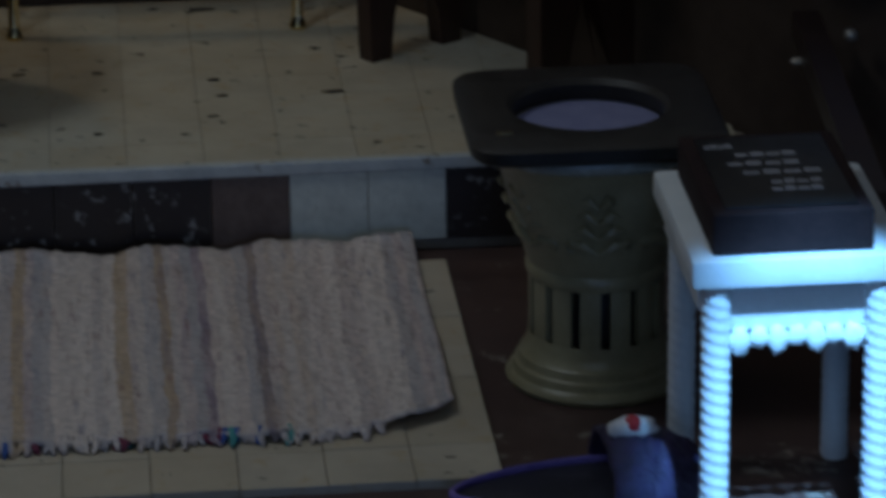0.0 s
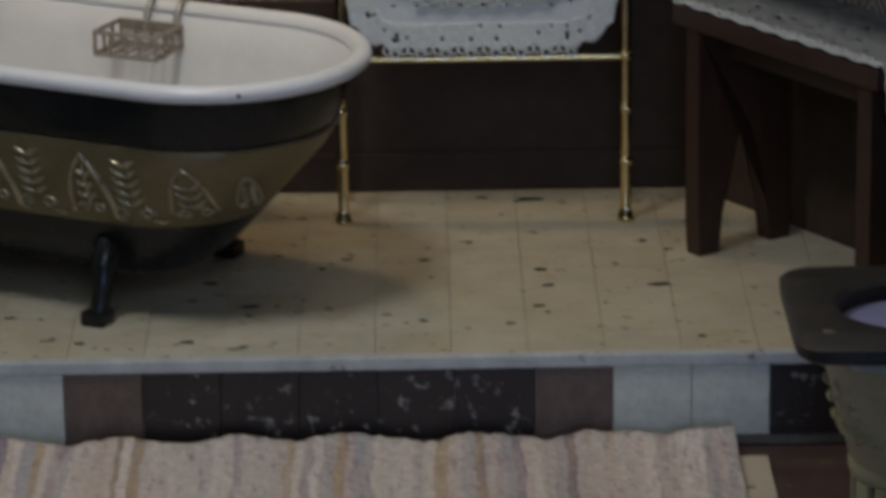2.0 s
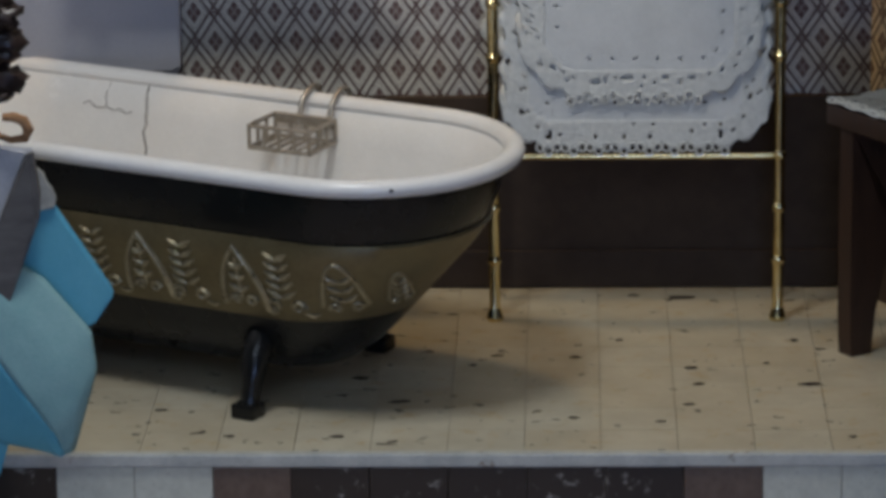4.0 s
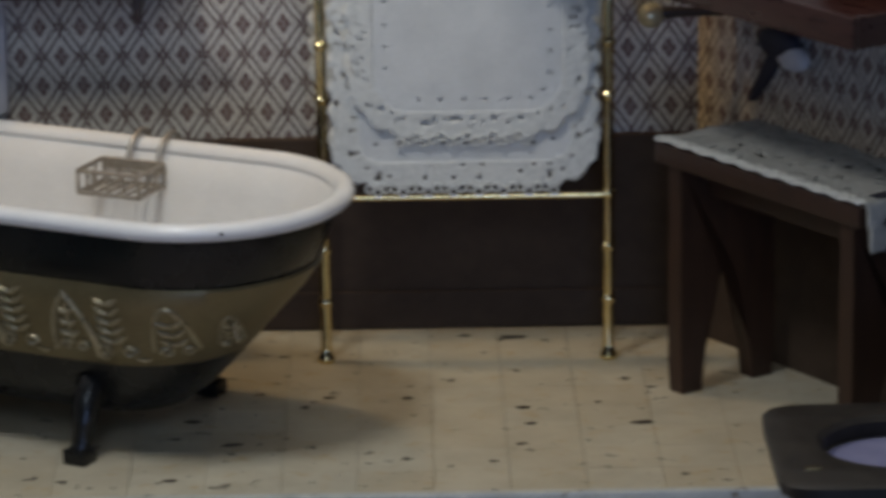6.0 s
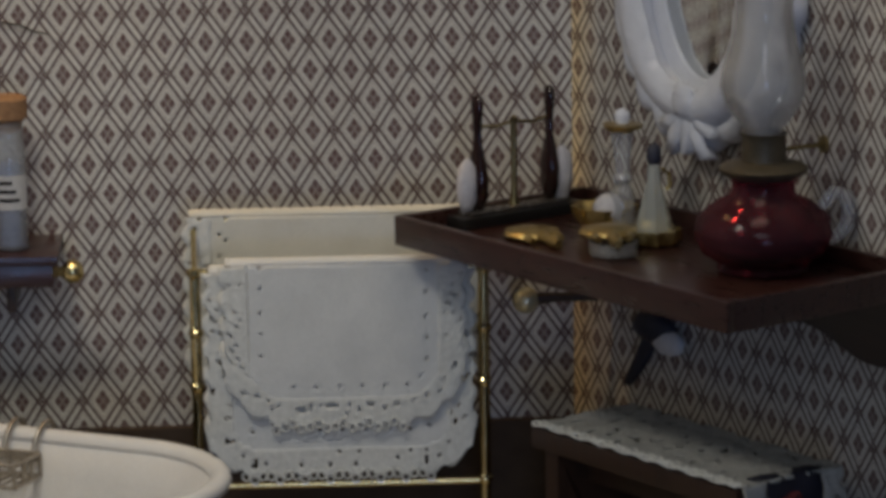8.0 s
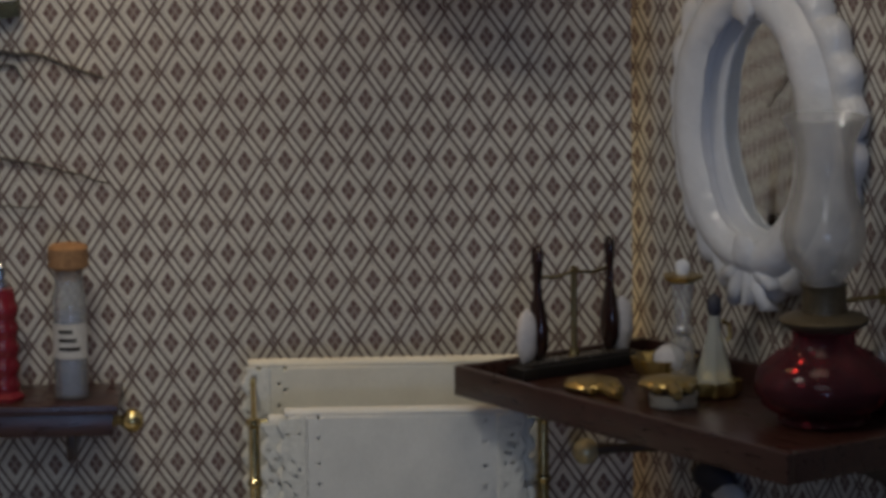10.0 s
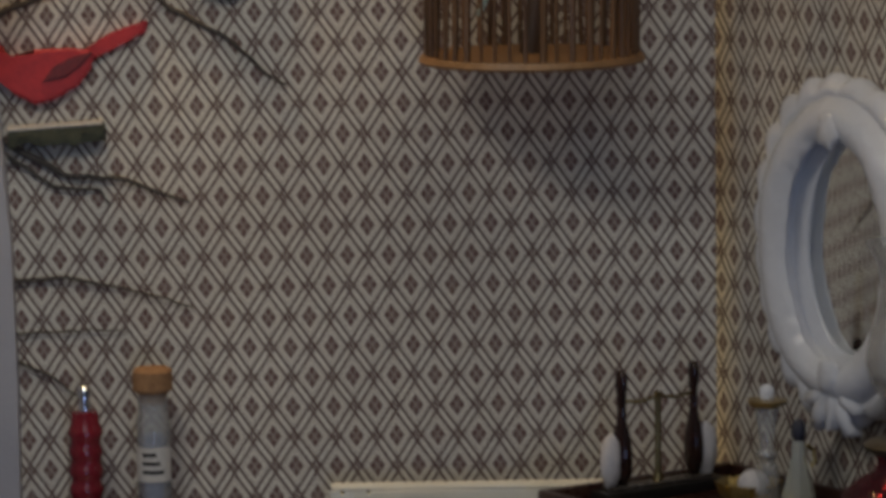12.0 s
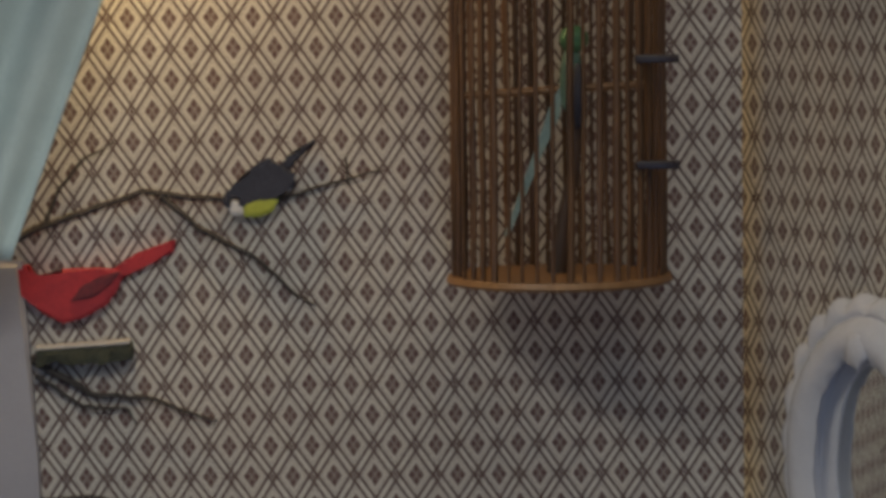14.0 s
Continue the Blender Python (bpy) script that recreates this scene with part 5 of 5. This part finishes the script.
def turquoise_cloth():
    t = thing("turquoise_cloth", at(-104.6, -133, 0), "turquoise cloth hanging in two folded points", "cloth")
    back = blade([(4.6, 57.0), (15.4, 39.8), (15.5, 38.6), (11.6, 32.6), (3.0, 30), (-12, 24), (-14, 44), (1.2, 56.6)], 1.4)
    bmesh.ops.bevel(back, geom=list(back.edges), offset=0.5, segments=2, affect="EDGES")
    part("back_fold", back, TEAL, t, "brighter blue rear fold", 40, at(0, 1.6, 0))

    def sheet(name, material, note, upper, lower, bulge):
        """A soft sheet between two edges, swelling towards its middle."""
        bm = bmesh.new()
        g = {}
        for j in range(15):
            v = j / 14
            for i in range(17):
                u = i / 16 * (len(upper) - 1)
                k = min(int(u), len(upper) - 2)
                a = [p + (q - p) * (u - k) for p, q in zip(upper[k], upper[k + 1])]
                b = [p + (q - p) * (u - k) for p, q in zip(lower[k], lower[k + 1])]
                y = a[1] + (b[1] - a[1]) * v - bulge * math.sin(math.pi * v) + 0.25 * noise.noise(Vector((i * 0.5, j * 0.4, bulge)))
                g[i, j] = bm.verts.new((a[0] + (b[0] - a[0]) * v, y, a[2] + (b[2] - a[2]) * v))
        for i in range(16):
            for j in range(14):
                bm.faces.new((g[i, j], g[i + 1, j], g[i + 1, j + 1], g[i, j + 1]))
        return solid(part(name, bm, material, t, note, 80), 0.9)
    ridge = [(-14.0, -8.0, 40.5), (-6.6, -8.4, 29.0), (-0.2, -8.6, 19.6), (4.2, -7.4, 12.6), (5.4, -5.0, 8.2)]
    sheet("front_fold", LIT_TEAL, "front fold with a rounded point, its highlight painted pale grey-green", [(-6.0, -2.0, 48.0), (2.2, -1.6, 43.0), (11.0, -1.8, 32.4), (11.9, -2.4, 25.0), (7.0, -3.4, 8.6)], ridge, 1.2)
    sheet("under_fold", TEAL, "deeper blue underside of the fold", ridge, [(-22.0, -2.0, 22.0), (-14.0, -3.0, 16.0), (-6.5, -3.4, 10.0), (1.6, -3.6, 8.4), (4.6, -4.0, 7.4)], 0.6)
    low = blade([(-34, 20), (-6, 9.0), (-8.2, 2.0), (-14, -8), (-20, -20), (-40, -20)], 1.6)
    part("lower_fold", low, TEAL, t, "lower blue fold", 40, at(0, 0.5, 0))
    lace = blade([(1.6, 64.5), (2.8, 63.4), (3.4, 61.6), (4.4, 60.4), (5.1, 58.4), (4.6, 56.6), (1.6, 56.0), (-1.0, 58.0)], 1.2)
    part("lace_corner", lace, GREY_SHADED_LACE, t, "crumpled lace corner", 40, at(0, 0.6, 0))


turquoise_cloth()


def dark_tuft():
    t = thing("dried_bunch", at(-104.6, -136, 68.0), "dark dried flower bunch on the grey stand", "dried plant")
    random.seed(4)
    for k in range(9):
        a = random.uniform(0, 6.28)
        c = (-6.5 + 4.0 * math.cos(a), 1.0 * math.sin(a), 12.0 + 2.6 * k)
        part("flower_head", lump((3.4, 2.6, 2.6), c, 14, k * 3.1, 0.9), DARKWOOD, t, "shrivelled dark flower head", 80)
    for k in range(26):
        a, b = random.uniform(0, 6.28), random.uniform(-0.2, 1.2)
        p0 = Vector((random.uniform(-8, -4), random.uniform(-2, 2), random.uniform(10, 30)))
        p1 = p0 + Vector((math.cos(a) * math.cos(b) * 5.5, math.sin(a) * 2.0, math.sin(b) * 5.0))
        part("petal", tube([p0, (p0 + p1) / 2 + Vector((0, 0, 0.8)), p1], [0.5, 0.9, 0.3], 6), DARKWOOD, t, "", 80)
    part("stalk", tube([(-6, 0, -0.6), (-6.4, 0, 6), (-6.5, 0, 14)], 0.9, 8), DARKWOOD, t)
    part("curled_ribbon", tube([(-3.6, -2.6, 8.2), (-1.6, -3.0, 8.4), (0.4, -3.0, 7.6), (1.2, -2.8, 5.8), (0.4, -2.4, 4.0), (-2.5, -1.4, 3.4), (-6.2, -0.6, 4.6)], [0.8, 1.0, 1.1, 1.1, 0.9, 0.7, 0.6], 8), CORK, t, "curled orange-brown end", 80)


dark_tuft()


# ---------------------------------------------------------------- commode
def commode():
    t = thing("commode", at(91.6, -184.5, -20.4), "grey-green glazed pedestal toilet with dark square seat", "toilet")

    def squ(r, z, k=0.0, n_=48):  # round with a little squareness
        return [(r * math.cos(2 * math.pi * i / n_) * (1 + k * math.sin(4 * math.pi * i / n_) ** 2), r * math.sin(2 * math.pi * i / n_) * (1 + k * math.sin(4 * math.pi * i / n_) ** 2), z) for i in range(n_)]
    base = [squ(16.8, 0.05), squ(17.2, 1.0), squ(16.6, 2.0), squ(16.0, 2.4), squ(15.6, 3.8), squ(15.0, 4.2), squ(14.6, 5.6), squ(14.0, 6.0), squ(13.2, 8.0), squ(12.9, 10)]
    ped = part("pedestal", rings(bmesh.new(), base, True), GREY_GREEN, t, "stepped round foot", 40)
    slots = 14
    for k in range(slots):  # bars between the slots
        bm = bmesh.new()
        loops = []
        for p in range(5):
            b = 2 * math.pi * (k - 0.34 + 0.68 * p / 4) / slots
            loops.append([(12.8 * math.cos(b), 12.8 * math.sin(b), 9.9), (12.8 * math.cos(b), 12.8 * math.sin(b), 21.1), (11.4 * math.cos(b), 11.4 * math.sin(b), 21.1), (11.4 * math.cos(b), 11.4 * math.sin(b), 9.9)])
        part("drum_bar", rings(bm, loops, True, True), GREY_GREEN, t, "", 40)
    # black drum put in for the shade behind the slots
    part("inner_drum", lathe([(9.5, 9), (9.5, 22)], 0, 0, 24), BOOK_BLACK, t, "black drum in place of the shade inside", 40)
    bowl = [squ(12.9, 21), squ(13.4, 22), squ(13.4, 23.4), squ(13.0, 24), squ(14.0, 27, 0.02), squ(16.0, 34, 0.05), squ(17.8, 41, 0.08), squ(19.0, 47.0, 0.1), squ(19.4, 47.4, 0.1), squ(19.6, 49.4, 0.1), squ(14, 49.4)]
    part("bowl", rings(bmesh.new(), bowl), GREY_GREEN, t, "flared bowl with raised ornament", 50)
    part("rim_band", rings(bmesh.new(), [squ(19.5, 46.4, 0.1), squ(20.0, 46.8, 0.1), squ(20.0, 48.8, 0.1), squ(19.5, 49.2, 0.1)]), surface("pale_green_glaze_band", (0.22, 0.23, 0.20), (0.32, 0.33, 0.29), 0.25), t, "pale glazed band under the seat", 60)
    part("bowl_inside", lathe([(14.0, 49.5), (13.4, 47.0), (0, 46.7)], 0, 0, 32), WATER_WHITE, t, "pale blue-white water in the bowl", 60, at(-1.6, 0, 0))
    for k in range(6):
        a = radians(-90 + (k - 2.5) * 52 + 20)
        bm = bmesh.new()

        def on(du, z):
            r = 14.0 + (z - 27) * 0.27 + 0.55
            return Vector((r * math.cos(a + du / r), r * math.sin(a + du / r), z))
        for q in range(4):
            for sgn in (-1, 1):
                tube([on(0, 29.5 + q * 3.2), on(sgn * (3.2 - 0.4 * q), 31.8 + q * 3.2), on(sgn * (5.4 - 0.8 * q), 31.2 + q * 3.2)], [0.5, 1.1, 0.3], 6, bm)
        tube([on(-5 + 1.2 * math.cos(w), 31 + 1.2 * math.sin(w)) for w in range(6)], 0.4, 6, bm)
        tube([on(5 - 1.2 * math.cos(w), 31 + 1.2 * math.sin(w)) for w in range(6)], 0.4, 6, bm)
        part("leaf_ornament", bm, GREY_GREEN, t, "raised leaf motif", 60)
    # square seat with a round opening
    bm = bmesh.new()
    n_ = 64

    def sq(i, h, z):
        a = 2 * math.pi * i / n_
        c, s = math.cos(a), math.sin(a)
        k = (abs(c) ** 9 + abs(s) ** 9) ** (-1 / 9)
        return (h * c * k, h * s * k, z)
    loops = [[(14.3 * math.cos(2 * math.pi * i / n_), 14.3 * math.sin(2 * math.pi * i / n_), 49.6) for i in range(n_)],
             [(14.0 * math.cos(2 * math.pi * i / n_), 14.0 * math.sin(2 * math.pi * i / n_), 52.6) for i in range(n_)],
             [(15.0 * math.cos(2 * math.pi * i / n_), 15.0 * math.sin(2 * math.pi * i / n_), 53.6) for i in range(n_)],
             [sq(i, 22.6, 53.4) for i in range(n_)], [sq(i, 23.6, 52.6) for i in range(n_)], [sq(i, 23.4, 50.4) for i in range(n_)], [sq(i, 22.4, 49.6) for i in range(n_)]]
    loops.append(loops[0])
    part("seat", rings(bm, loops), SEAT_BLACK, t, "dark square seat with a round hole", 40, at(-1.6, 0, 0))
    part("brass_plate", box(-18.5, -15.5, -15.5, -14.0, 53.3, 53.85, 0.15), OLD_BRASS, t, "small brass plate", 40, at(-1.6, 0, 0))
    return t


commode()


# ---------------------------------------------------------------- dark things beyond the commode
t = thing("grey_pipe", at(121.2, -63.0, 0), "short pale grey water pipe standing by the wall", "pipe")
part("stem", lathe([(1.9, 0.05), (1.9, 1.0), (1.25, 1.4), (1.25, 16.4), (1.0, 17.0), (0, 17.1)], 0, 0, 14), surface("pale_grey_paint", (0.20, 0.20, 0.19), (0.30, 0.30, 0.28), 0.5), t, "", 40)
part("elbow", tube([(1.0, 1.5, 3), (4, 3.5, 3), (7, 5.5, 4.5)], 1.3, 10), DARKWOOD, t, "dark elbow joint")
t = thing("leaning_board", at(0, 0, 0), "dark stained board with small pale knobs leaning by the wall", "board")
part("board", tube([(139.1, -135.0, 31.2), (137.2, -215.0, 22.6), (136.2, -259.0, -20.0)], [3.6, 3.8, 3.8], 4), DARKWOOD, t, "", None)
part("knob", lump((1.5, 1.5, 1.4), (147.1, -141.0, 30.2), 12), WIRE, t, "pale round knob", 80)
part("knob", lump((1.7, 1.2, 0.9), (135.7, -147.0, 27.2), 12), WIRE, t, "pale flat knob", 80)


# ---------------------------------------------------------------- white side table and black case on it
def side_table():
    t = thing("side_table", at(96.5, -268.0, -20.4), "small white painted table with rope-twist legs and scalloped apron", "table")
    part("top", box(0, 36.5, 0, 46, 48.6, 53.6, 0.9), TABLE_WHITE, t, "white tabletop")
    for y0, y1 in ((4.2, 5.6), (40.4, 41.8)):
        part("apron", box(3, 33.5, y0, y1, 39.6, 48.6, 0.3), TABLE_WHITE, t)
        for k in range(9):
            part("scallop", lump((1.8, 0.9, 1.9 + 0.7 * (k % 2)), (5.4 + k * 3.2, (y0 + y1) / 2 - 1.6, 38.6 - 0.6 * (k % 2)), 10, k, 0.35), TABLE_WHITE, t, "carved scallop", 80)
    for x0, x1 in ((1.6, 3.2), (33.3, 34.9)):
        part("side_apron", box(x0, x1, 4.0, 42.0, 43.5, 48.6, 0.3), TABLE_WHITE, t)
    for x in (4.6, 32.2):
        for y in (3.6, 40.4):
            loops = []
            for q in range(110):
                z = 0.05 + 48.5 * q / 109
                twist = [2.3 + 0.26 * abs(math.sin(math.pi * k / 16 * 2 + z * 1.45)) for k in range(16)]
                loops.append([(x + r * math.cos(2 * math.pi * k / 16), y + r * math.sin(2 * math.pi * k / 16), z) for k, r in enumerate(twist)])
            part("leg", rings(bmesh.new(), loops, True, True), TABLE_WHITE, t, "rope-twist leg", 80)
    return t


side_table()
t = thing("black_case", at(100.3, -265.6, 33.25), "flat dark case with a black panel of faded pale lettering", "case")
part("body", box(0, 27, 0, 40, 0, 7.2, 0.5), surface("dull_red_brown_card", (0.016, 0.010, 0.010), (0.034, 0.020, 0.019), 0.8, Specular_IOR_Level=0.15), t, "dull brown card sides")
lid = part("lid", box(2.4, 24.6, 2.4, 37.6, 7.2, 7.6, 0.15), BOOK_BLACK, t, "black top panel")
PRINT = surface("faded_print", (0.20, 0.20, 0.22), (0.34, 0.34, 0.37), 0.8)
for y, w, x in ((31.5, 5, 3.4), (27, 11, 8), (22.5, 13, 6), (18, 14, 8), (13, 9, 12), (9.5, 9, 11.5)):
    for k in range(4):
        part("print_bar", box(x + w * k / 4, x + w * (k + 0.8) / 4, y, y + 1.6 + 0.6 * (k % 2), 7.6, 7.66), PRINT, lid, "", None)


# ---------------------------------------------------------------- slipper
def slipper():
    t = thing("slipper", at(79.5, -243.0, -20.3, 4), "purple felt slipper with a white and red bow", "slipper")

    def foot(s, z):
        pts = []
        for i in range(40):
            a = 2 * math.pi * i / 40
            w = 10.0 + 2.5 * math.cos(a)
            pts.append((22 * s * math.cos(a) + 1, w * s * math.sin(a), z))
        return pts
    part("sole", rings(bmesh.new(), [foot(0.97, 0.1), foot(1.0, 1.0), foot(1.0, 2.6), foot(0.97, 3.0)], True, True), NAVY, t, "dark inner sole", 50)
    loops = []
    for k in range(9):
        b = 2 * math.pi * k / 8
        loops.append(foot(1.0 + 0.03 * math.cos(b), 3.4 + 0.9 * math.sin(b)))
    part("edge_piping", rings(bmesh.new(), loops), surface("violet_binding", (0.12, 0.08, 0.30), (0.22, 0.16, 0.45), 0.7, scale=400), t, "violet bound edge", 80)
    bm = bmesh.new()
    g = {}
    for i in range(15):
        u = i / 14
        x = 5.5 + 18.0 * u
        half = 12.4 * math.sqrt(max(0.0, 1 - ((x - 1) / 23.0) ** 2)) * (1 + 0.05 * u) + 0.3
        high = 9.8 * (1 - 0.5 * u ** 2) * (0.92 + 0.22 * math.sin(3 * u))
        for j in range(17):
            a = math.pi * j / 16
            g[i, j] = bm.verts.new((x + 0.4 * noise.noise(Vector((i * 0.6, j * 0.6, 0))), half * math.cos(a), 2.8 + high * math.sin(a) * (1 + 0.16 * noise.noise(Vector((i * 0.7, j * 0.7, 4))))))
    for i in range(14):
        for j in range(16):
            bm.faces.new((g[i, j], g[i + 1, j], g[i + 1, j + 1], g[i, j + 1]))
    solid(part("toe_cap", bm, PURPLE, t, "purple felt toe", 80), 0.9)
    bow = part("bow", lump((4.6, 2.2, 1.9), (10.6, -1.0, 13.9), 14, 2, 0.3), OFFWHITE, t, "white bow", 80)
    part("knot", lump((1.6, 2.0, 1.7), (10.6, -1.4, 14.7), 10), RED_FIG, bow, "red knot", 80)


slipper()


# ---------------------------------------------------------------- rag rug
def rag_rug():
    t = thing("rag_rug", at(0, 0, -18.9), "pale striped woven rag rug with ragged ends", "rug")
    bm = bmesh.new()
    x0, x1, y0, y1 = -120.0, 62.5, -213.0, -119.5
    nx, ny = 250, 60
    g = {}
    for i in range(nx + 1):
        x = x0 + (x1 - x0) * i / nx
        f0 = 1.6 * noise.noise(Vector((x * 0.35, 0, 0))) + 1.8 * noise.noise(Vector((x * 0.09, 2, 0)))
        lift = max(0.0, (x - 42) / 23.0)
        for j in range(ny + 1):
            v = j / ny
            y = y0 + 11 * lift * lift + f0 + (y1 - y0 - 11 * lift * lift - f0 + 0.8 * noise.noise(Vector((x * 0.4, 7, 0)))) * v
            z = 2.2 + 0.9 * noise.noise(Vector((x * 0.16, y * 0.03, 3))) + 0.5 * noise.noise(Vector((x * 0.6, y * 0.22, 5)))
            z += 1.6 * lift * (1 - v) ** 2 + 1.8 * max(0, v - 0.92) / 0.08 * abs(math.sin(x * 0.13))
            g[i, j] = bm.verts.new((x, y, max(0.7, z)))
    for i in range(nx):
        for j in range(ny):
            bm.faces.new((g[i, j], g[i + 1, j], g[i + 1, j + 1], g[i, j + 1]))
    body = solid(part("weave", bm, RUG, t, "", 80), 0.7, -1)
    random.seed(12)
    bm = bmesh.new()
    cols = [RUG, surface("blue_rag", (0.03, 0.06, 0.22), (0.08, 0.14, 0.38), 0.9), surface("wine_rag", (0.10, 0.02, 0.04), (0.2, 0.05, 0.08), 0.9), surface("teal_rag", (0.05, 0.2, 0.2), (0.12, 0.32, 0.3), 0.9)]
    meshes = [bmesh.new() for _ in cols]
    for k in range(150):
        x = x0 + (x1 - x0 - 12) * k / 150 + random.uniform(-0.5, 0.5)
        lift = max(0.0, (x - 42) / 23.0)
        y = y0 + 11 * lift * lift + 1.5
        which = random.choices(range(4), (0.8, 0.07, 0.07, 0.06))[0]
        L = random.uniform(1.8, 4.2)
        tube([(x, y + 1, 1.6), (x + random.uniform(-0.6, 0.6), y - L * 0.6, 1.3), (x + random.uniform(-1, 1), y - L, 0.5)], [0.9, 0.8, 0.4], 5, meshes[which])
    for b, c in zip(meshes, cols):
        tagged(part("fringe", b, c, t, "", 80), kind="stuff")


rag_rug()


# ---------------------------------------------------------------- tiles, riser blocks (shared meshes)
PITCH = 15.5
ROW = 13.7


def piece_mesh(name, lx, ly, lz, bevel, material):
    return mesh_of(name, box(-lx / 2, lx / 2, -ly / 2, ly / 2, -lz, 0, bevel), material, None)


platform = bpy.data.objects["platform"]
random.seed(21)
tile = piece_mesh("tile", PITCH - 0.10, ROW - 0.05, 1.1, 0.07, TILE)
for i in range(-11, 9):
    for j in range(9):
        x, y = -9.7 + PITCH * (i + 0.5), -114.0 + 13.0 + ROW * (j - 0.5)
        if y > -1.5 + 6:
            continue
        if x * 0.83 + y * 0.557 > 66:
            continue
        ob = new("tile", tile)
        ob.parent = platform
        ob.matrix_basis = pose(x / 1000, y / 1000, random.uniform(-0.00006, 0.00006), random.uniform(-0.08, 0.08), random.uniform(-0.08, 0.08), random.uniform(-0.12, 0.12))


# ---------------------------------------------------------------- paint chips in the platform's tiles
CHIPS = ((13.9, -8.8, 2), (24.8, -10.6, 4.5), (-16, -52.4, 1.6), (0.8, -53.7, 1.6), (25.7, -61, 1.8), (26.8, -72, 1.7), (24.3, -85.3, 1.4), (0.4, -93.7, 1.3), (18.2, -96, 1.2), (53.3, -48.4, 1.6), (50.3, -72.2, 3.4), (10.3, -41.6, 1.1), (41.5, -58.1, 1.0), (56.8, -105.8, 1.0), (-85.3, -88.3, 1.6), (-36.1, -83.3, 3.2), (-44.8, -67.5, 2.2), (-47.6, -105, 1.9), (-51.7, -114, 0.9), (-36.3, -108.5, 1.3), (-69.8, -104.8, 1.4), (48.3, -42.4, 1.2), (-21.3, -58.9, 1.1))
random.seed(31)
CHIP = surface("bare_dark_board", (0.018, 0.014, 0.012), (0.05, 0.038, 0.03), 0.8)
for cx, cy, half in CHIPS:
    bm = bmesh.new()
    ring = []
    for k in range(11):
        a = 2 * math.pi * k / 11
        w = random.uniform(0.55, 1.1)
        ring.append((half * w * math.cos(a), (0.55 + 0.25 * half) * w * math.sin(a), 0.0))
    rings(bm, [ring, [(x * 0.94, y * 0.94, 0.05) for x, y, z in ring]], True, True)
    part("paint_chip", bm, CHIP, platform, "", None, at(cx, cy, 0.09))

RISER = 15.8
blocks = {k: piece_mesh("riser_block", RISER - 0.12, 2.0, 15.0, 0.15, m) for k, m in (("w", RISER_WHITE), ("b", RISER_BROWN), ("k", RISER_BLACK))}
ORDER = {-6: "w", -5: "w", -4: "b", 2: "b", 3: "w", 4: "w"}
for i in range(-10, 9):
    x = -9.2 + RISER * (i + 0.5)
    ob = new("riser_block", blocks[ORDER.get(i, "k")])
    ob.parent = platform
    ob.matrix_basis = pose(x / 1000, -0.1149, -0.0027)

lower = bpy.data.objects["lower_floor"]
low_tile = piece_mesh("tile", PITCH - 0.15, PITCH - 0.15, 2.0, 0.15, TILE_LOW)
for i in range(-12, 5):
    for j in range(7):
        x, y = 68.8 - PITCH * (0.5 - i) - PITCH * 4, -233.5 + PITCH * (j + 0.5)
        ob = new("tile", low_tile)
        ob.parent = lower
        ob.matrix_basis = pose(x / 1000, y / 1000, -0.0188 + random.uniform(-0.0001, 0.0001), random.uniform(-0.1, 0.1), random.uniform(-0.1, 0.1), random.uniform(-0.2, 0.2))
